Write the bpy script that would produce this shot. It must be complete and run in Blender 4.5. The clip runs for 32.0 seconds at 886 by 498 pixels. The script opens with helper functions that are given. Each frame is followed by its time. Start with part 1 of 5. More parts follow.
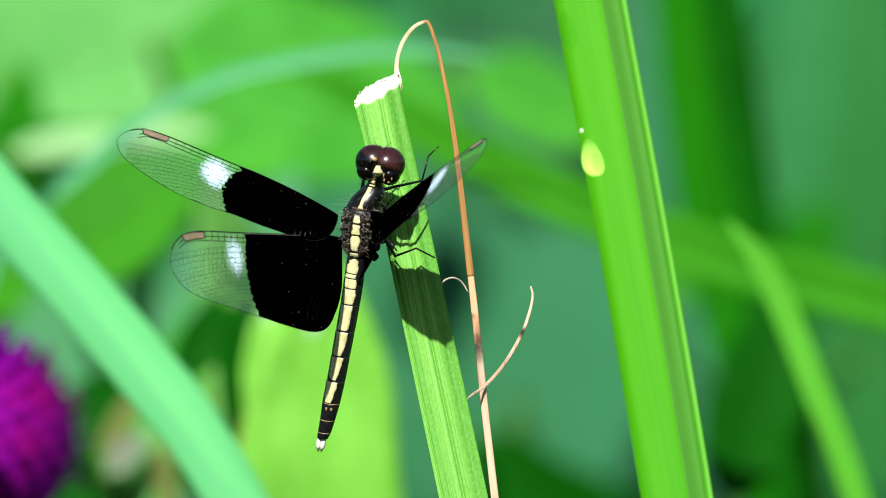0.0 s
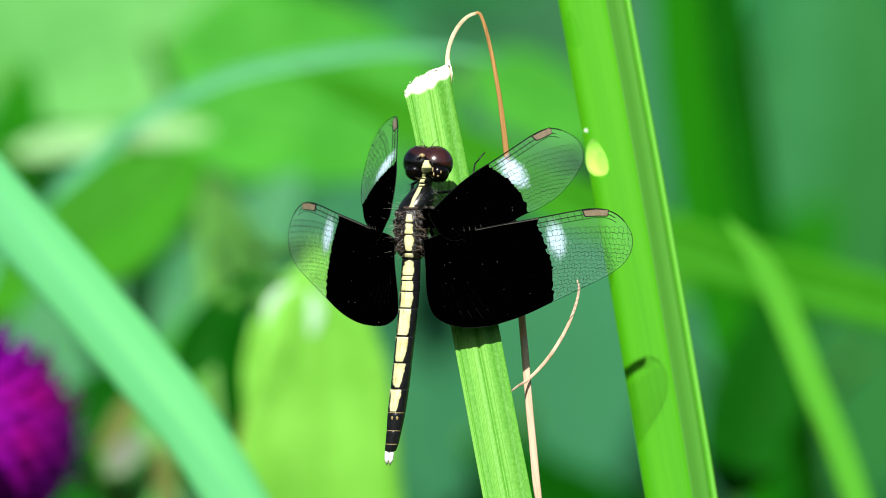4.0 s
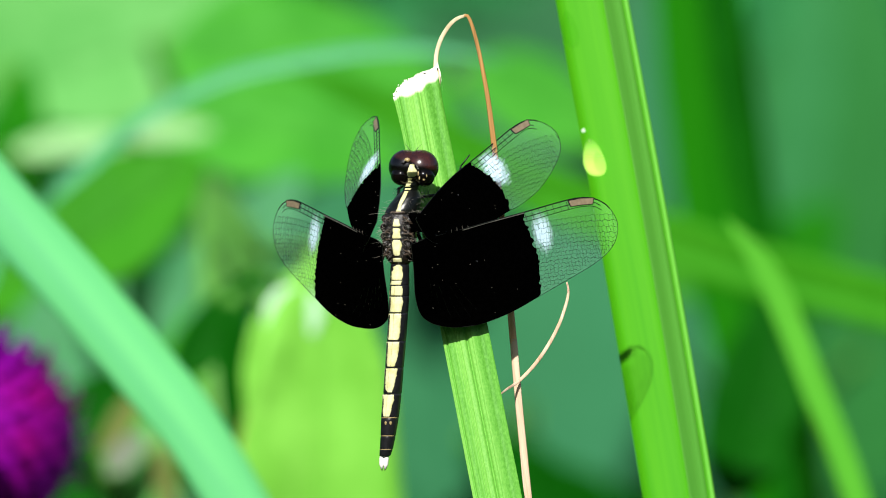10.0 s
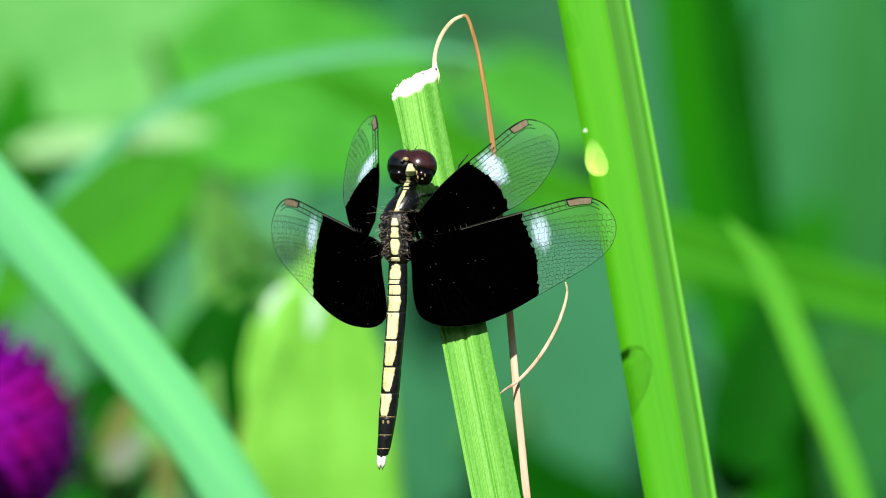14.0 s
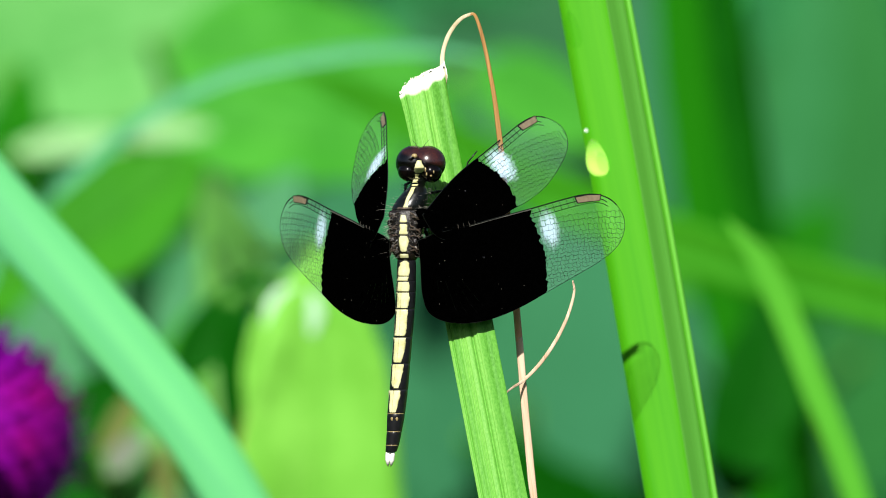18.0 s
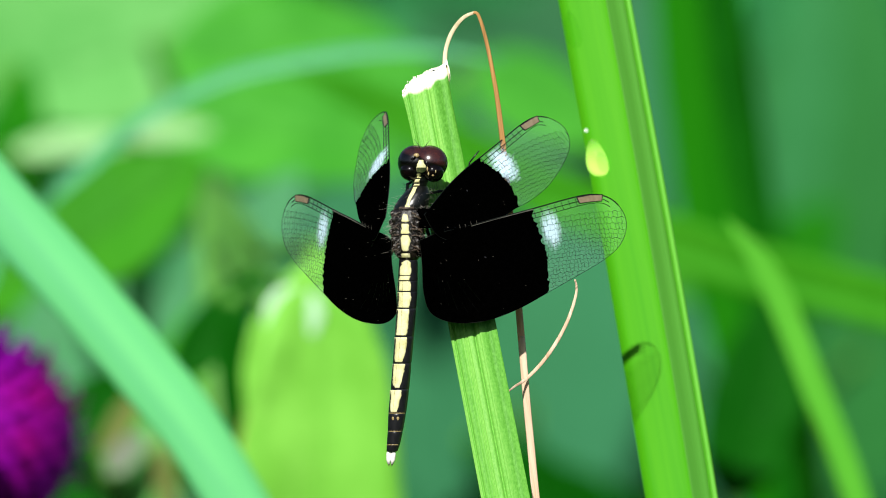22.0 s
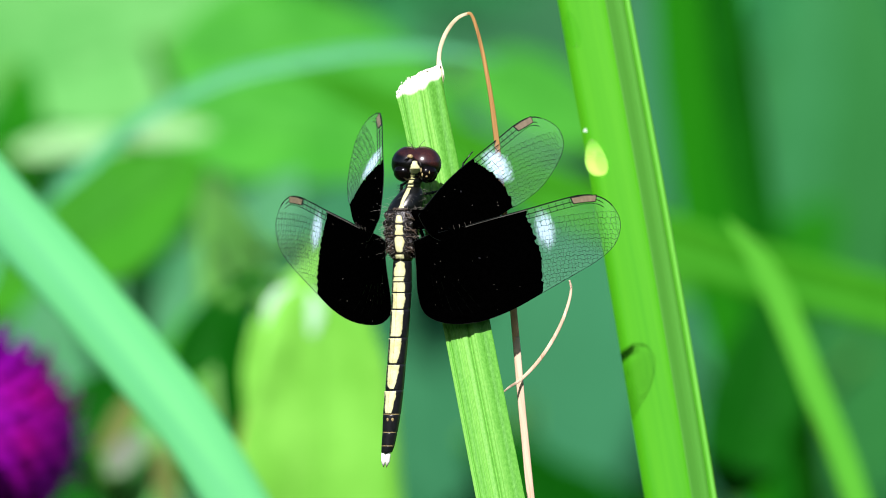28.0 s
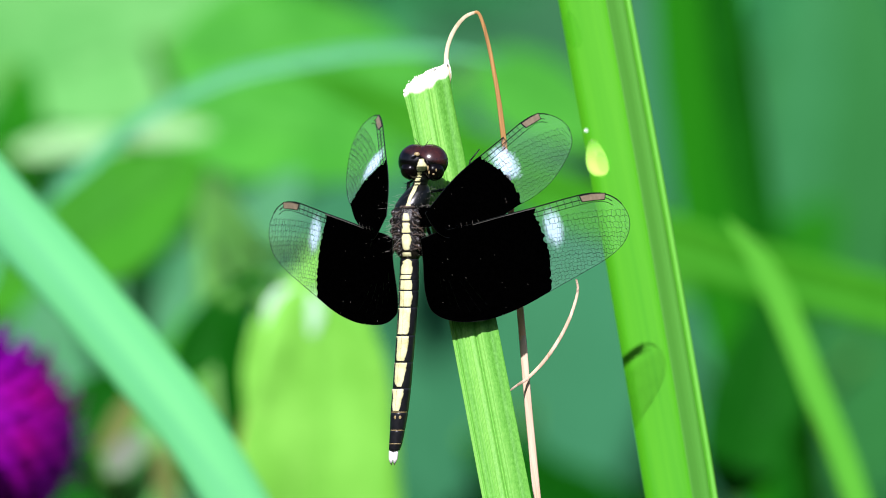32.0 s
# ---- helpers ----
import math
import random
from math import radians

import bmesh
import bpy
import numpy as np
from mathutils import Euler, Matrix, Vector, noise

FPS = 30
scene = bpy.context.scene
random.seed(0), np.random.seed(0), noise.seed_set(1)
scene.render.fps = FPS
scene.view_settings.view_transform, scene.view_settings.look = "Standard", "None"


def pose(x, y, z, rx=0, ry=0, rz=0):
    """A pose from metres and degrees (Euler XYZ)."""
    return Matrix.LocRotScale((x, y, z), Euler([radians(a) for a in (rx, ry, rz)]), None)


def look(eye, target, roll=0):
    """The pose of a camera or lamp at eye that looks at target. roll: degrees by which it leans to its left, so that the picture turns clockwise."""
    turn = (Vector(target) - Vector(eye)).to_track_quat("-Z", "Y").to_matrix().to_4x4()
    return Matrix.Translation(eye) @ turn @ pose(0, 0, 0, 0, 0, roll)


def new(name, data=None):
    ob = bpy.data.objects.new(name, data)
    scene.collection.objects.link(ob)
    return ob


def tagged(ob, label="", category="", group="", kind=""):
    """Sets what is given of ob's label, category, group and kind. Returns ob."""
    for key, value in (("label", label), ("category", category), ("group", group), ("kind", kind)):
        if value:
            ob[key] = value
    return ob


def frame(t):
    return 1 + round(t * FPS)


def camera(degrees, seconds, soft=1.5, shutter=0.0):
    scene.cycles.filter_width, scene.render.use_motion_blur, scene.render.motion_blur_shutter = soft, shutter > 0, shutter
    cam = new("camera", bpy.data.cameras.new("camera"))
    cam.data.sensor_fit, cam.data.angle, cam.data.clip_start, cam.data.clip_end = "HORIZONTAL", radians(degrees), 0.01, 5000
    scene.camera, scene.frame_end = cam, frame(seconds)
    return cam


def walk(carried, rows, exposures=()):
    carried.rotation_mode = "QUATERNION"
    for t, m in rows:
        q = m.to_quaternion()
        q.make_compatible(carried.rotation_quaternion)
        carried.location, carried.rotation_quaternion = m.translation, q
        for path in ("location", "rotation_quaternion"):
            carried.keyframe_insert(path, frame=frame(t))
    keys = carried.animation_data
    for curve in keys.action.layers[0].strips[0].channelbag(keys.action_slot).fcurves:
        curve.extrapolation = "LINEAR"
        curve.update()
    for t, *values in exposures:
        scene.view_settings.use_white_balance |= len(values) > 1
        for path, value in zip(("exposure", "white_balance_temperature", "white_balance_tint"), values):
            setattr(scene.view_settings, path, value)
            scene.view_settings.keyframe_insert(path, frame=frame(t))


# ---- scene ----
from mathutils import Quaternion

cam = camera(3.5798, 32.0, soft=0.95)
cam.data.dof.use_dof = True
cam.data.dof.focus_distance = 1.199
cam.data.dof.aperture_fstop = 46.0
walk(cam, [(0, look((0, -1.2, 0.6), (0, 0, 0.6))), (32, look((0, -1.2, 0.6), (0, 0, 0.6)))],
     exposures=[(0, 0.60, 6500, 10), (7, 0.60, 6500, 10), (12, 0.55, 6500, 10), (17, 0.55, 6500, 10), (20, 0.52, 6500, 10), (25, 0.54, 6500, 10), (28, 0.63, 6200, 16), (30.5, 0.65, 6000, 21), (32, 0.62, 6000, 23)])

# ---- world and sun ----
TO_SUN = Vector((-0.15, -0.82, 0.56)).normalized()
world = bpy.data.worlds.new("world")
scene.world = world
world.use_nodes = True
wn = world.node_tree.nodes
sky = wn.new("ShaderNodeTexSky")
sky.sky_type = "NISHITA"
sky.sun_disc = False
sky.sun_elevation = math.asin(TO_SUN.z)
sky.sun_rotation = math.atan2(TO_SUN.x, TO_SUN.y)
wn["Background"].inputs["Strength"].default_value = 0.065
world.node_tree.links.new(sky.outputs["Color"], wn["Background"].inputs["Color"])
sun_data = bpy.data.lights.new("sun", "SUN")
sun_data.energy, sun_data.angle, sun_data.color = 4.9, radians(0.9), (1.0, 0.97, 0.92)
sun = new("sun", sun_data)
sun.matrix_world = look((0, 0, 4), Vector((0, 0, 4)) - TO_SUN)

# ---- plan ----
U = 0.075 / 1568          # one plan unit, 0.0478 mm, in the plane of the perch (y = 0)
EYE_Y, MID_Z = 1.2, 0.6


def P(a, b, d=0.0):
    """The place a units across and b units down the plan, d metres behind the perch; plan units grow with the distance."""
    k = U * (1 + d / EYE_Y)
    return Vector(((a - 784) * k, d, MID_Z + (441 - b) * k))


# ---- materials ----
def nodes_of(name):
    m = bpy.data.materials.new(name)
    m.use_nodes = True
    nt = m.node_tree
    return m, nt, nt.nodes["Principled BSDF"], nt.nodes["Material Output"]


def coords(nt, scale, kind="Object", lean=0.0):
    tc = nt.nodes.new("ShaderNodeTexCoord")
    tilt, mp = nt.nodes.new("ShaderNodeMapping"), nt.nodes.new("ShaderNodeMapping")
    tilt.inputs["Rotation"].default_value = (0, radians(lean), 0)
    mp.inputs["Scale"].default_value = scale
    nt.links.new(tc.outputs[kind], tilt.inputs["Vector"])
    nt.links.new(tilt.outputs["Vector"], mp.inputs["Vector"])
    return mp.outputs["Vector"]


def noise_of(nt, vec, scale, detail=3.0, rough=0.55):
    n = nt.nodes.new("ShaderNodeTexNoise")
    n.inputs["Scale"].default_value, n.inputs["Detail"].default_value, n.inputs["Roughness"].default_value = scale, detail, rough
    nt.links.new(vec, n.inputs["Vector"])
    return n.outputs["Fac"]


def ramp(nt, fac, stops):
    r = nt.nodes.new("ShaderNodeValToRGB")
    while len(r.color_ramp.elements) < len(stops):
        r.color_ramp.elements.new(0.5)
    for e, (pos, col) in zip(r.color_ramp.elements, stops):
        e.position, e.color = pos, (*col, 1)
    nt.links.new(fac, r.inputs["Fac"])
    return r.outputs["Color"]


def bump(nt, fac, bsdf, strength, distance):
    b = nt.nodes.new("ShaderNodeBump")
    b.inputs["Strength"].default_value, b.inputs["Distance"].default_value = strength, distance
    nt.links.new(fac, b.inputs["Height"])
    nt.links.new(b.outputs["Normal"], bsdf.inputs["Normal"])


def shade(name, dark, light, scale=40.0, rough=0.5, spec=0.4, stretch=(1, 1, 1), relief=0.0, depth=0.0002, glow_through=0.0, random=0.0, kind="Object", lean=0.0):
    """A surface whose colour drifts between two tones at two scales; glow_through: the share of light that a leaf lets pass."""
    m, nt, bsdf, out = nodes_of(name)
    vec = coords(nt, stretch, kind, lean)
    big, fine = noise_of(nt, vec, scale, 2.0), noise_of(nt, vec, scale * 7, 4.0)
    mix = nt.nodes.new("ShaderNodeMath")
    mix.operation = "MULTIPLY_ADD"
    mix.inputs[1].default_value = 0.35
    nt.links.new(fine, mix.inputs[0])
    half = nt.nodes.new("ShaderNodeMath")
    half.operation = "MULTIPLY"
    half.inputs[1].default_value = 0.65
    nt.links.new(big, half.inputs[0])
    nt.links.new(half.outputs[0], mix.inputs[2])
    col = ramp(nt, mix.outputs[0], [(0.3, dark), (0.7, light)])
    if random:
        info = nt.nodes.new("ShaderNodeNewGeometry")
        hsv = nt.nodes.new("ShaderNodeHueSaturation")
        rr = nt.nodes.new("ShaderNodeMapRange")
        rr.inputs["To Min"].default_value, rr.inputs["To Max"].default_value = 1 - random, 1 + random
        nt.links.new(info.outputs["Random Per Island"], rr.inputs["Value"])
        nt.links.new(rr.outputs["Result"], hsv.inputs["Value"])
        nt.links.new(col, hsv.inputs["Color"])
        col = hsv.outputs["Color"]
    nt.links.new(col, bsdf.inputs["Base Color"])
    bsdf.inputs["Roughness"].default_value = rough
    bsdf.inputs["Specular IOR Level"].default_value = spec
    if relief:
        bump(nt, mix.outputs[0], bsdf, relief, depth)
    if glow_through:
        tl = nt.nodes.new("ShaderNodeBsdfTranslucent")
        nt.links.new(col, tl.inputs["Color"])
        ms = nt.nodes.new("ShaderNodeMixShader")
        ms.inputs["Fac"].default_value = glow_through
        nt.links.new(bsdf.outputs["BSDF"], ms.inputs[1])
        nt.links.new(tl.outputs["BSDF"], ms.inputs[2])
        nt.links.new(ms.outputs["Shader"], out.inputs["Surface"])
    return m


LONG = (1, 1, 0.04)
M = {
    "soil": shade("soil", (0.028, 0.030, 0.014), (0.06, 0.062, 0.03), 9, 0.95, 0.1, relief=0.6, depth=0.01),
    "pith": shade("cut_pith", (0.74, 0.71, 0.55), (0.90, 0.87, 0.76), 1500, 0.8, 0.2, relief=0.4, depth=0.0001),
    "dry_tan": shade("dry_tan", (0.40, 0.32, 0.17), (0.74, 0.64, 0.42), 1800, 0.6, 0.3, (1, 1, 0.1), 0.4, 0.00005, 0.1),
    "dry": shade("dry_strip", (0.24, 0.105, 0.028), (0.66, 0.37, 0.12), 2600, 0.6, 0.25, (1, 1, 0.02), 0.4, 0.00005, 0.25, lean=7),
    # orange-brown strip, its colour raised to offset the wing's shadow
    "dry_in_shadow": shade("dry_in_shadow", (0.78, 0.40, 0.20), (0.95, 0.60, 0.36), 1500, 0.6, 0.3, (1, 1, 0.05), 0.3, 0.00005, 0.25, lean=7),
    "dead_leaf": shade("dead_leaf", (0.08, 0.11, 0.02), (0.17, 0.20, 0.05), 90, 0.7, 0.15, glow_through=0.15),
    "edge_leaf": shade("edge_leaf", (0.15, 0.22, 0.04), (0.34, 0.42, 0.10), 160, 0.7, 0.12, glow_through=0.15),
    "pink_leaf": shade("pink_leaf", (0.13, 0.17, 0.11), (0.21, 0.24, 0.18), 90, 0.7, 0.15, glow_through=0.15),
    "dry_end": shade("dry_end", (0.42, 0.22, 0.10), (0.92, 0.74, 0.56), 1300, 0.6, 0.3, (1, 1, 0.03), 0.4, 0.00005, 0.1, lean=7),
    "dry_pale": shade("dry_pale", (0.62, 0.52, 0.36), (0.88, 0.79, 0.63), 1500, 0.6, 0.3, (1, 1, 0.1), 0.3, 0.00005, 0.1),
    "reed": shade("reed_leaf", (0.045, 0.32, 0.002), (0.085, 0.42, 0.004), 420, 0.5, 0.3, (1, 1, 0.02), 0.1, 0.00005, 0.2, lean=10.4),
    "reed_band": shade("reed_band", (0.060, 0.25, 0.020), (0.085, 0.31, 0.034), 420, 0.5, 0.3, (1, 1, 0.02), 0.1, 0.00005, 0.15, lean=10.4),
    "reed_rim": shade("reed_rim", (0.085, 0.36, 0.02), (0.13, 0.43, 0.045), 300, 0.45, 0.4, LONG),
    "mint": shade("mint_blade", (0.085, 0.41, 0.175), (0.150, 0.60, 0.19), 130, 0.5, 0.3, (1, 1, 0.03), 0.1, 0.00005, 0.2, lean=38),
    "mint_far": shade("far_blade", (0.06, 0.33, 0.135), (0.09, 0.41, 0.17), 60, 0.5, 0.3, LONG, glow_through=0.2),
    "lime": shade("lime_leaf", (0.045, 0.27, 0.034), (0.15, 0.43, 0.115), 75, 0.6, 0.12, glow_through=0.2),
    "pale": shade("pale_leaf", (0.22, 0.48, 0.17), (0.34, 0.60, 0.26), 60, 0.45, 0.4, glow_through=0.2),
    # pale green of the highlight painted on the hanging leaf
    "leaf_highlight": shade("leaf_highlight", (0.36, 0.62, 0.36), (0.52, 0.76, 0.52), 90, 0.3, 0.5),
    "yellow_leaf": shade("yellow_leaf", (0.115, 0.40, 0.026), (0.225, 0.60, 0.075), 80, 0.55, 0.15, glow_through=0.2),
    "leaf": shade("green_leaf", (0.018, 0.20, 0.008), (0.056, 0.34, 0.020), 75, 0.6, 0.1, glow_through=0.2),
    "leaf_mid": shade("fresh_leaf", (0.024, 0.22, 0.012), (0.070, 0.36, 0.032), 110, 0.6, 0.1, glow_through=0.2),
    # near-black green for dark leaves and, as painted shade, for dark gaps
    "leaf_dark_shade": shade("dark_shade_leaf", (0.001, 0.060, 0.0008), (0.004, 0.10, 0.0015), 30, 0.6, 0.04, glow_through=0.2),
    "blade_dark": shade("dark_blade", (0.003, 0.115, 0.0005), (0.014, 0.18, 0.001), 90, 0.6, 0.05, LONG, glow_through=0.2),
    "blade_mid": shade("mid_blade", (0.020, 0.18, 0.004), (0.040, 0.25, 0.007), 60, 0.6, 0.08, LONG, glow_through=0.2),
    "blade_light": shade("light_blade", (0.062, 0.33, 0.016), (0.105, 0.43, 0.03), 60, 0.55, 0.15, LONG, glow_through=0.2),
    "blade_cross": shade("cross_blade", (0.024, 0.20, 0.004), (0.042, 0.26, 0.008), 60, 0.6, 0.06, LONG, glow_through=0.2),
    "grass": shade("short_grass", (0.03, 0.13, 0.012), (0.07, 0.22, 0.03), 3, 0.6, 0.3, glow_through=0.2, random=0.3),
    "teal": shade("dull_leaf", (0.023, 0.138, 0.052), (0.034, 0.172, 0.074), 20, 0.7, 0.08, glow_through=0.15),
    "grey_leaf": shade("grey_leaf", (0.045, 0.21, 0.075), (0.072, 0.27, 0.11), 30, 0.6, 0.12, glow_through=0.2),
    "hedge": shade("hedge_leaf", (0.023, 0.182, 0.052), (0.036, 0.230, 0.070), 5, 0.7, 0.1, glow_through=0.2, random=0.2),
    "hedge_core": shade("hedge_core", (0.028, 0.19, 0.07), (0.04, 0.22, 0.085), 3, 0.8, 0.05),
    "purple": shade("purple_bract", (0.27, 0.0004, 0.13), (0.15, 0.001, 0.42), 45, 0.7, 0.08, glow_through=0.15, random=0.2),
    "stem": shade("plant_stem", (0.05, 0.20, 0.02), (0.10, 0.30, 0.04), 80, 0.6, 0.3, LONG),
    "black": shade("black_chitin", (0.004, 0.004, 0.005), (0.012, 0.012, 0.014), 3000, 0.34, 0.4, relief=0.2, depth=0.00003),
    "thorax": shade("thorax_chitin", (0.001, 0.001, 0.001), (0.016, 0.011, 0.008), 1500, 0.27, 0.55, relief=1.0, depth=0.00015),
    "gloss_black": shade("gloss_black", (0.0008, 0.0010, 0.0010), (0.006, 0.007, 0.006), 1500, 0.3, 0.35, relief=0.35, depth=0.00006),
    "back_line": shade("back_line", (0.10, 0.08, 0.03), (0.20, 0.16, 0.07), 2500, 0.5, 0.3),
    "cream": shade("cream_mark", (0.46, 0.44, 0.17), (0.78, 0.76, 0.44), 1300, 0.45, 0.4, relief=0.3, depth=0.00004),
    "white": shade("white_tip", (0.70, 0.68, 0.60), (0.85, 0.83, 0.78), 2500, 0.5, 0.4),
    "eye_low": shade("eye_low", (0.001, 0.001, 0.001), (0.004, 0.002, 0.002), 1800, 0.14, 0.25),
    "bristle": shade("bristle", (0.14, 0.13, 0.11), (0.42, 0.39, 0.33), 2500, 0.4, 0.4),
    "ridge": shade("thorax_ridge", (0.004, 0.003, 0.002), (0.13, 0.092, 0.065), 2500, 0.4, 0.3, relief=0.5, depth=0.0001),
    "costa": shade("pale_costa", (0.012, 0.012, 0.010), (0.14, 0.135, 0.11), 350, 0.4, 0.3),
    "amber": shade("amber_mark", (0.20, 0.14, 0.05), (0.42, 0.33, 0.15), 2500, 0.3, 0.5),
    "wing_black": shade("wing_black", (0.0001, 0.0001, 0.0001), (0.0004, 0.0004, 0.0004), 2500, 0.8, 0.0, relief=0.3, depth=0.00002),
    "stigma": shade("wing_stigma", (0.15, 0.115, 0.07), (0.27, 0.21, 0.135), 2500, 0.4, 0.3),
    "vein": shade("wing_vein", (0.003, 0.004, 0.003), (0.009, 0.010, 0.008), 2500, 0.4, 0.3),
    "ridge_vein": shade("ridge_vein", (0.0005, 0.0005, 0.0005), (0.002, 0.002, 0.002), 2500, 0.16, 0.4),
    "teal_deep": shade("deep_dull_leaf", (0.020, 0.102, 0.036), (0.030, 0.130, 0.050), 20, 0.7, 0.08, glow_through=0.15),
    "teal_light": shade("light_dull_leaf", (0.020, 0.145, 0.036), (0.032, 0.180, 0.054), 20, 0.7, 0.08, glow_through=0.15),
    "teal_green": shade("green_dull_leaf", (0.013, 0.112, 0.019), (0.023, 0.155, 0.032), 20, 0.7, 0.08, glow_through=0.15),
}


def clear(name, tint, sheen, rough, body, body_col, fresnel=0.0):
    """Clear film or water: passes light, with a sheen and a little milky body."""
    m, nt, bsdf, out = nodes_of(name)
    nt.nodes.remove(bsdf)
    tr, gl, df = (nt.nodes.new("ShaderNodeBsdf" + k) for k in ("Transparent", "Glossy", "Diffuse"))
    tr.inputs["Color"].default_value = (*tint, 1)
    gl.inputs["Roughness"].default_value = rough
    df.inputs["Color"].default_value = (*body_col, 1)
    one, two = nt.nodes.new("ShaderNodeMixShader"), nt.nodes.new("ShaderNodeMixShader")
    one.inputs["Fac"].default_value = body
    two.inputs["Fac"].default_value = sheen
    nt.links.new(tr.outputs[0], one.inputs[1])
    nt.links.new(df.outputs[0], one.inputs[2])
    if fresnel:
        fr = nt.nodes.new("ShaderNodeFresnel")
        fr.inputs["IOR"].default_value = fresnel
        nt.links.new(fr.outputs[0], two.inputs["Fac"])
    nt.links.new(one.outputs[0], two.inputs[1])
    nt.links.new(gl.outputs[0], two.inputs[2])
    nt.links.new(two.outputs[0], out.inputs["Surface"])
    return m


def bloom_material(name, rx, rz, stretch, most):
    """White bloom on the wing film, thick in its middle and fading out in streaks."""
    m, nt, bsdf, out = nodes_of(name)
    nt.nodes.remove(bsdf)
    vec = coords(nt, (1 / (rx * U), 0, 1 / (rz * U)))
    ball_of = nt.nodes.new("ShaderNodeTexGradient")
    ball_of.gradient_type = "SPHERICAL"
    nt.links.new(vec, ball_of.inputs["Vector"])
    streaks = noise_of(nt, coords(nt, stretch), 2800, 2.0)
    n = nt.nodes.new("ShaderNodeMath")
    n.operation = "MULTIPLY_ADD"
    nt.links.new(streaks, n.inputs[0])
    n.inputs[1].default_value = 0.7
    nt.links.new(ball_of.outputs["Fac"], n.inputs[2])
    share = ramp(nt, n.outputs[0], [(0.46, (0, 0, 0)), (0.68, (0.18 * most,) * 3), (0.88, (0.6 * most,) * 3), (1.04, (most,) * 3)])
    tr, df, ms = nt.nodes.new("ShaderNodeBsdfTransparent"), nt.nodes.new("ShaderNodeBsdfDiffuse"), nt.nodes.new("ShaderNodeMixShader")
    df.inputs["Color"].default_value = (0.68, 0.88, 1.0, 1)
    nt.links.new(share, ms.inputs["Fac"])
    nt.links.new(tr.outputs[0], ms.inputs[1])
    nt.links.new(df.outputs[0], ms.inputs[2])
    nt.links.new(ms.outputs[0], out.inputs["Surface"])
    return m


M["bloom_fore"] = bloom_material("forewing_bloom", 40, 46, (0.3, 0, 1.4), 0.78)
M["bloom_hind"] = bloom_material("hindwing_bloom", 27, 46, (1.5, 0, 0.25), 0.55)
M["film"] = clear("wing_film", (1.0, 1.0, 1.0), 0.02, 0.25, 0.045, (0.55, 0.72, 0.74))
# the lime body stands for light gathered in the drop
M["water"] = clear("water_drop", (1.0, 1.0, 0.92), 0.03, 0.03, 0.3, (0.55, 0.95, 0.16))
nt = M["water"].node_tree
tall = nt.nodes.new("ShaderNodeSeparateXYZ")
nt.links.new(coords(nt, (1, 1, 1 / (74 * U))), tall.inputs[0])
thick = nt.nodes.new("ShaderNodeMapRange")       # lime body grows downwards, painting the light that a drop focuses
for key, val in (("From Min", 0.4), ("From Max", -0.45), ("To Min", 0.05), ("To Max", 0.75)):
    thick.inputs[key].default_value = val
nt.links.new(tall.outputs[2], thick.inputs["Value"])
nt.links.new(thick.outputs["Result"], next(n for n in nt.nodes if n.type == "MIX_SHADER" and abs(n.inputs[0].default_value - 0.3) < 0.01).inputs["Fac"])
M["bead"] = clear("water_bead", (1.0, 1.0, 1.0), 0.2, 0.03, 0.4, (0.8, 0.95, 0.75))
M["water_flat"] = clear("water_film", (0.93, 0.97, 0.9), 0.05, 0.04, 0.0, (1, 1, 1), 1.1)


# ---- builders ----
def mesh_of(name, verts, faces, material, smooth=True):
    me = bpy.data.meshes.new(name)
    me.from_pydata([tuple(v) for v in verts], [], faces)
    me.materials.append(material)
    if smooth:
        me.polygons.foreach_set("use_smooth", [True] * len(me.polygons))
    me.update()
    return me


def part(name, me, parent, label=""):
    ob = new(name, me)
    ob.parent = parent
    return tagged(ob, label)


def thing(name, label, category, group="", kind="", at=(0, 0, 0)):
    ob = new(name)
    ob.empty_display_size = 0.005
    ob.location = at
    return tagged(ob, label, category, group, kind)


def spline(points, steps):
    """A smooth run of points through the given ones, even in the parameter."""
    p = [Vector(q) for q in points]
    p = [2 * p[0] - p[1]] + p + [2 * p[-1] - p[-2]]
    out = []
    n = len(p) - 3
    for i in range(steps + 1):
        s = min(i / steps * n, n - 1e-9)
        k = int(s)
        f = s - k
        a, b, c, d = p[k:k + 4]
        out.append(0.5 * ((2 * b) + (c - a) * f + (2 * a - 5 * b + 4 * c - d) * f * f + (3 * b - a - 3 * c + d) * f ** 3))
    return out


def loft(rings, close=True, caps=True):
    """Vertices and faces through rings of equally many points."""
    n = len(rings[0])
    verts = [v for r in rings for v in r]
    faces = []
    for i in range(len(rings) - 1):
        for j in range(n if close else n - 1):
            k = (j + 1) % n
            faces.append((i * n + j, i * n + k, (i + 1) * n + k, (i + 1) * n + j))
    if caps and close:
        faces.append(tuple(range(n - 1, -1, -1)))
        faces.append(tuple((len(rings) - 1) * n + j for j in range(n)))
    return verts, faces


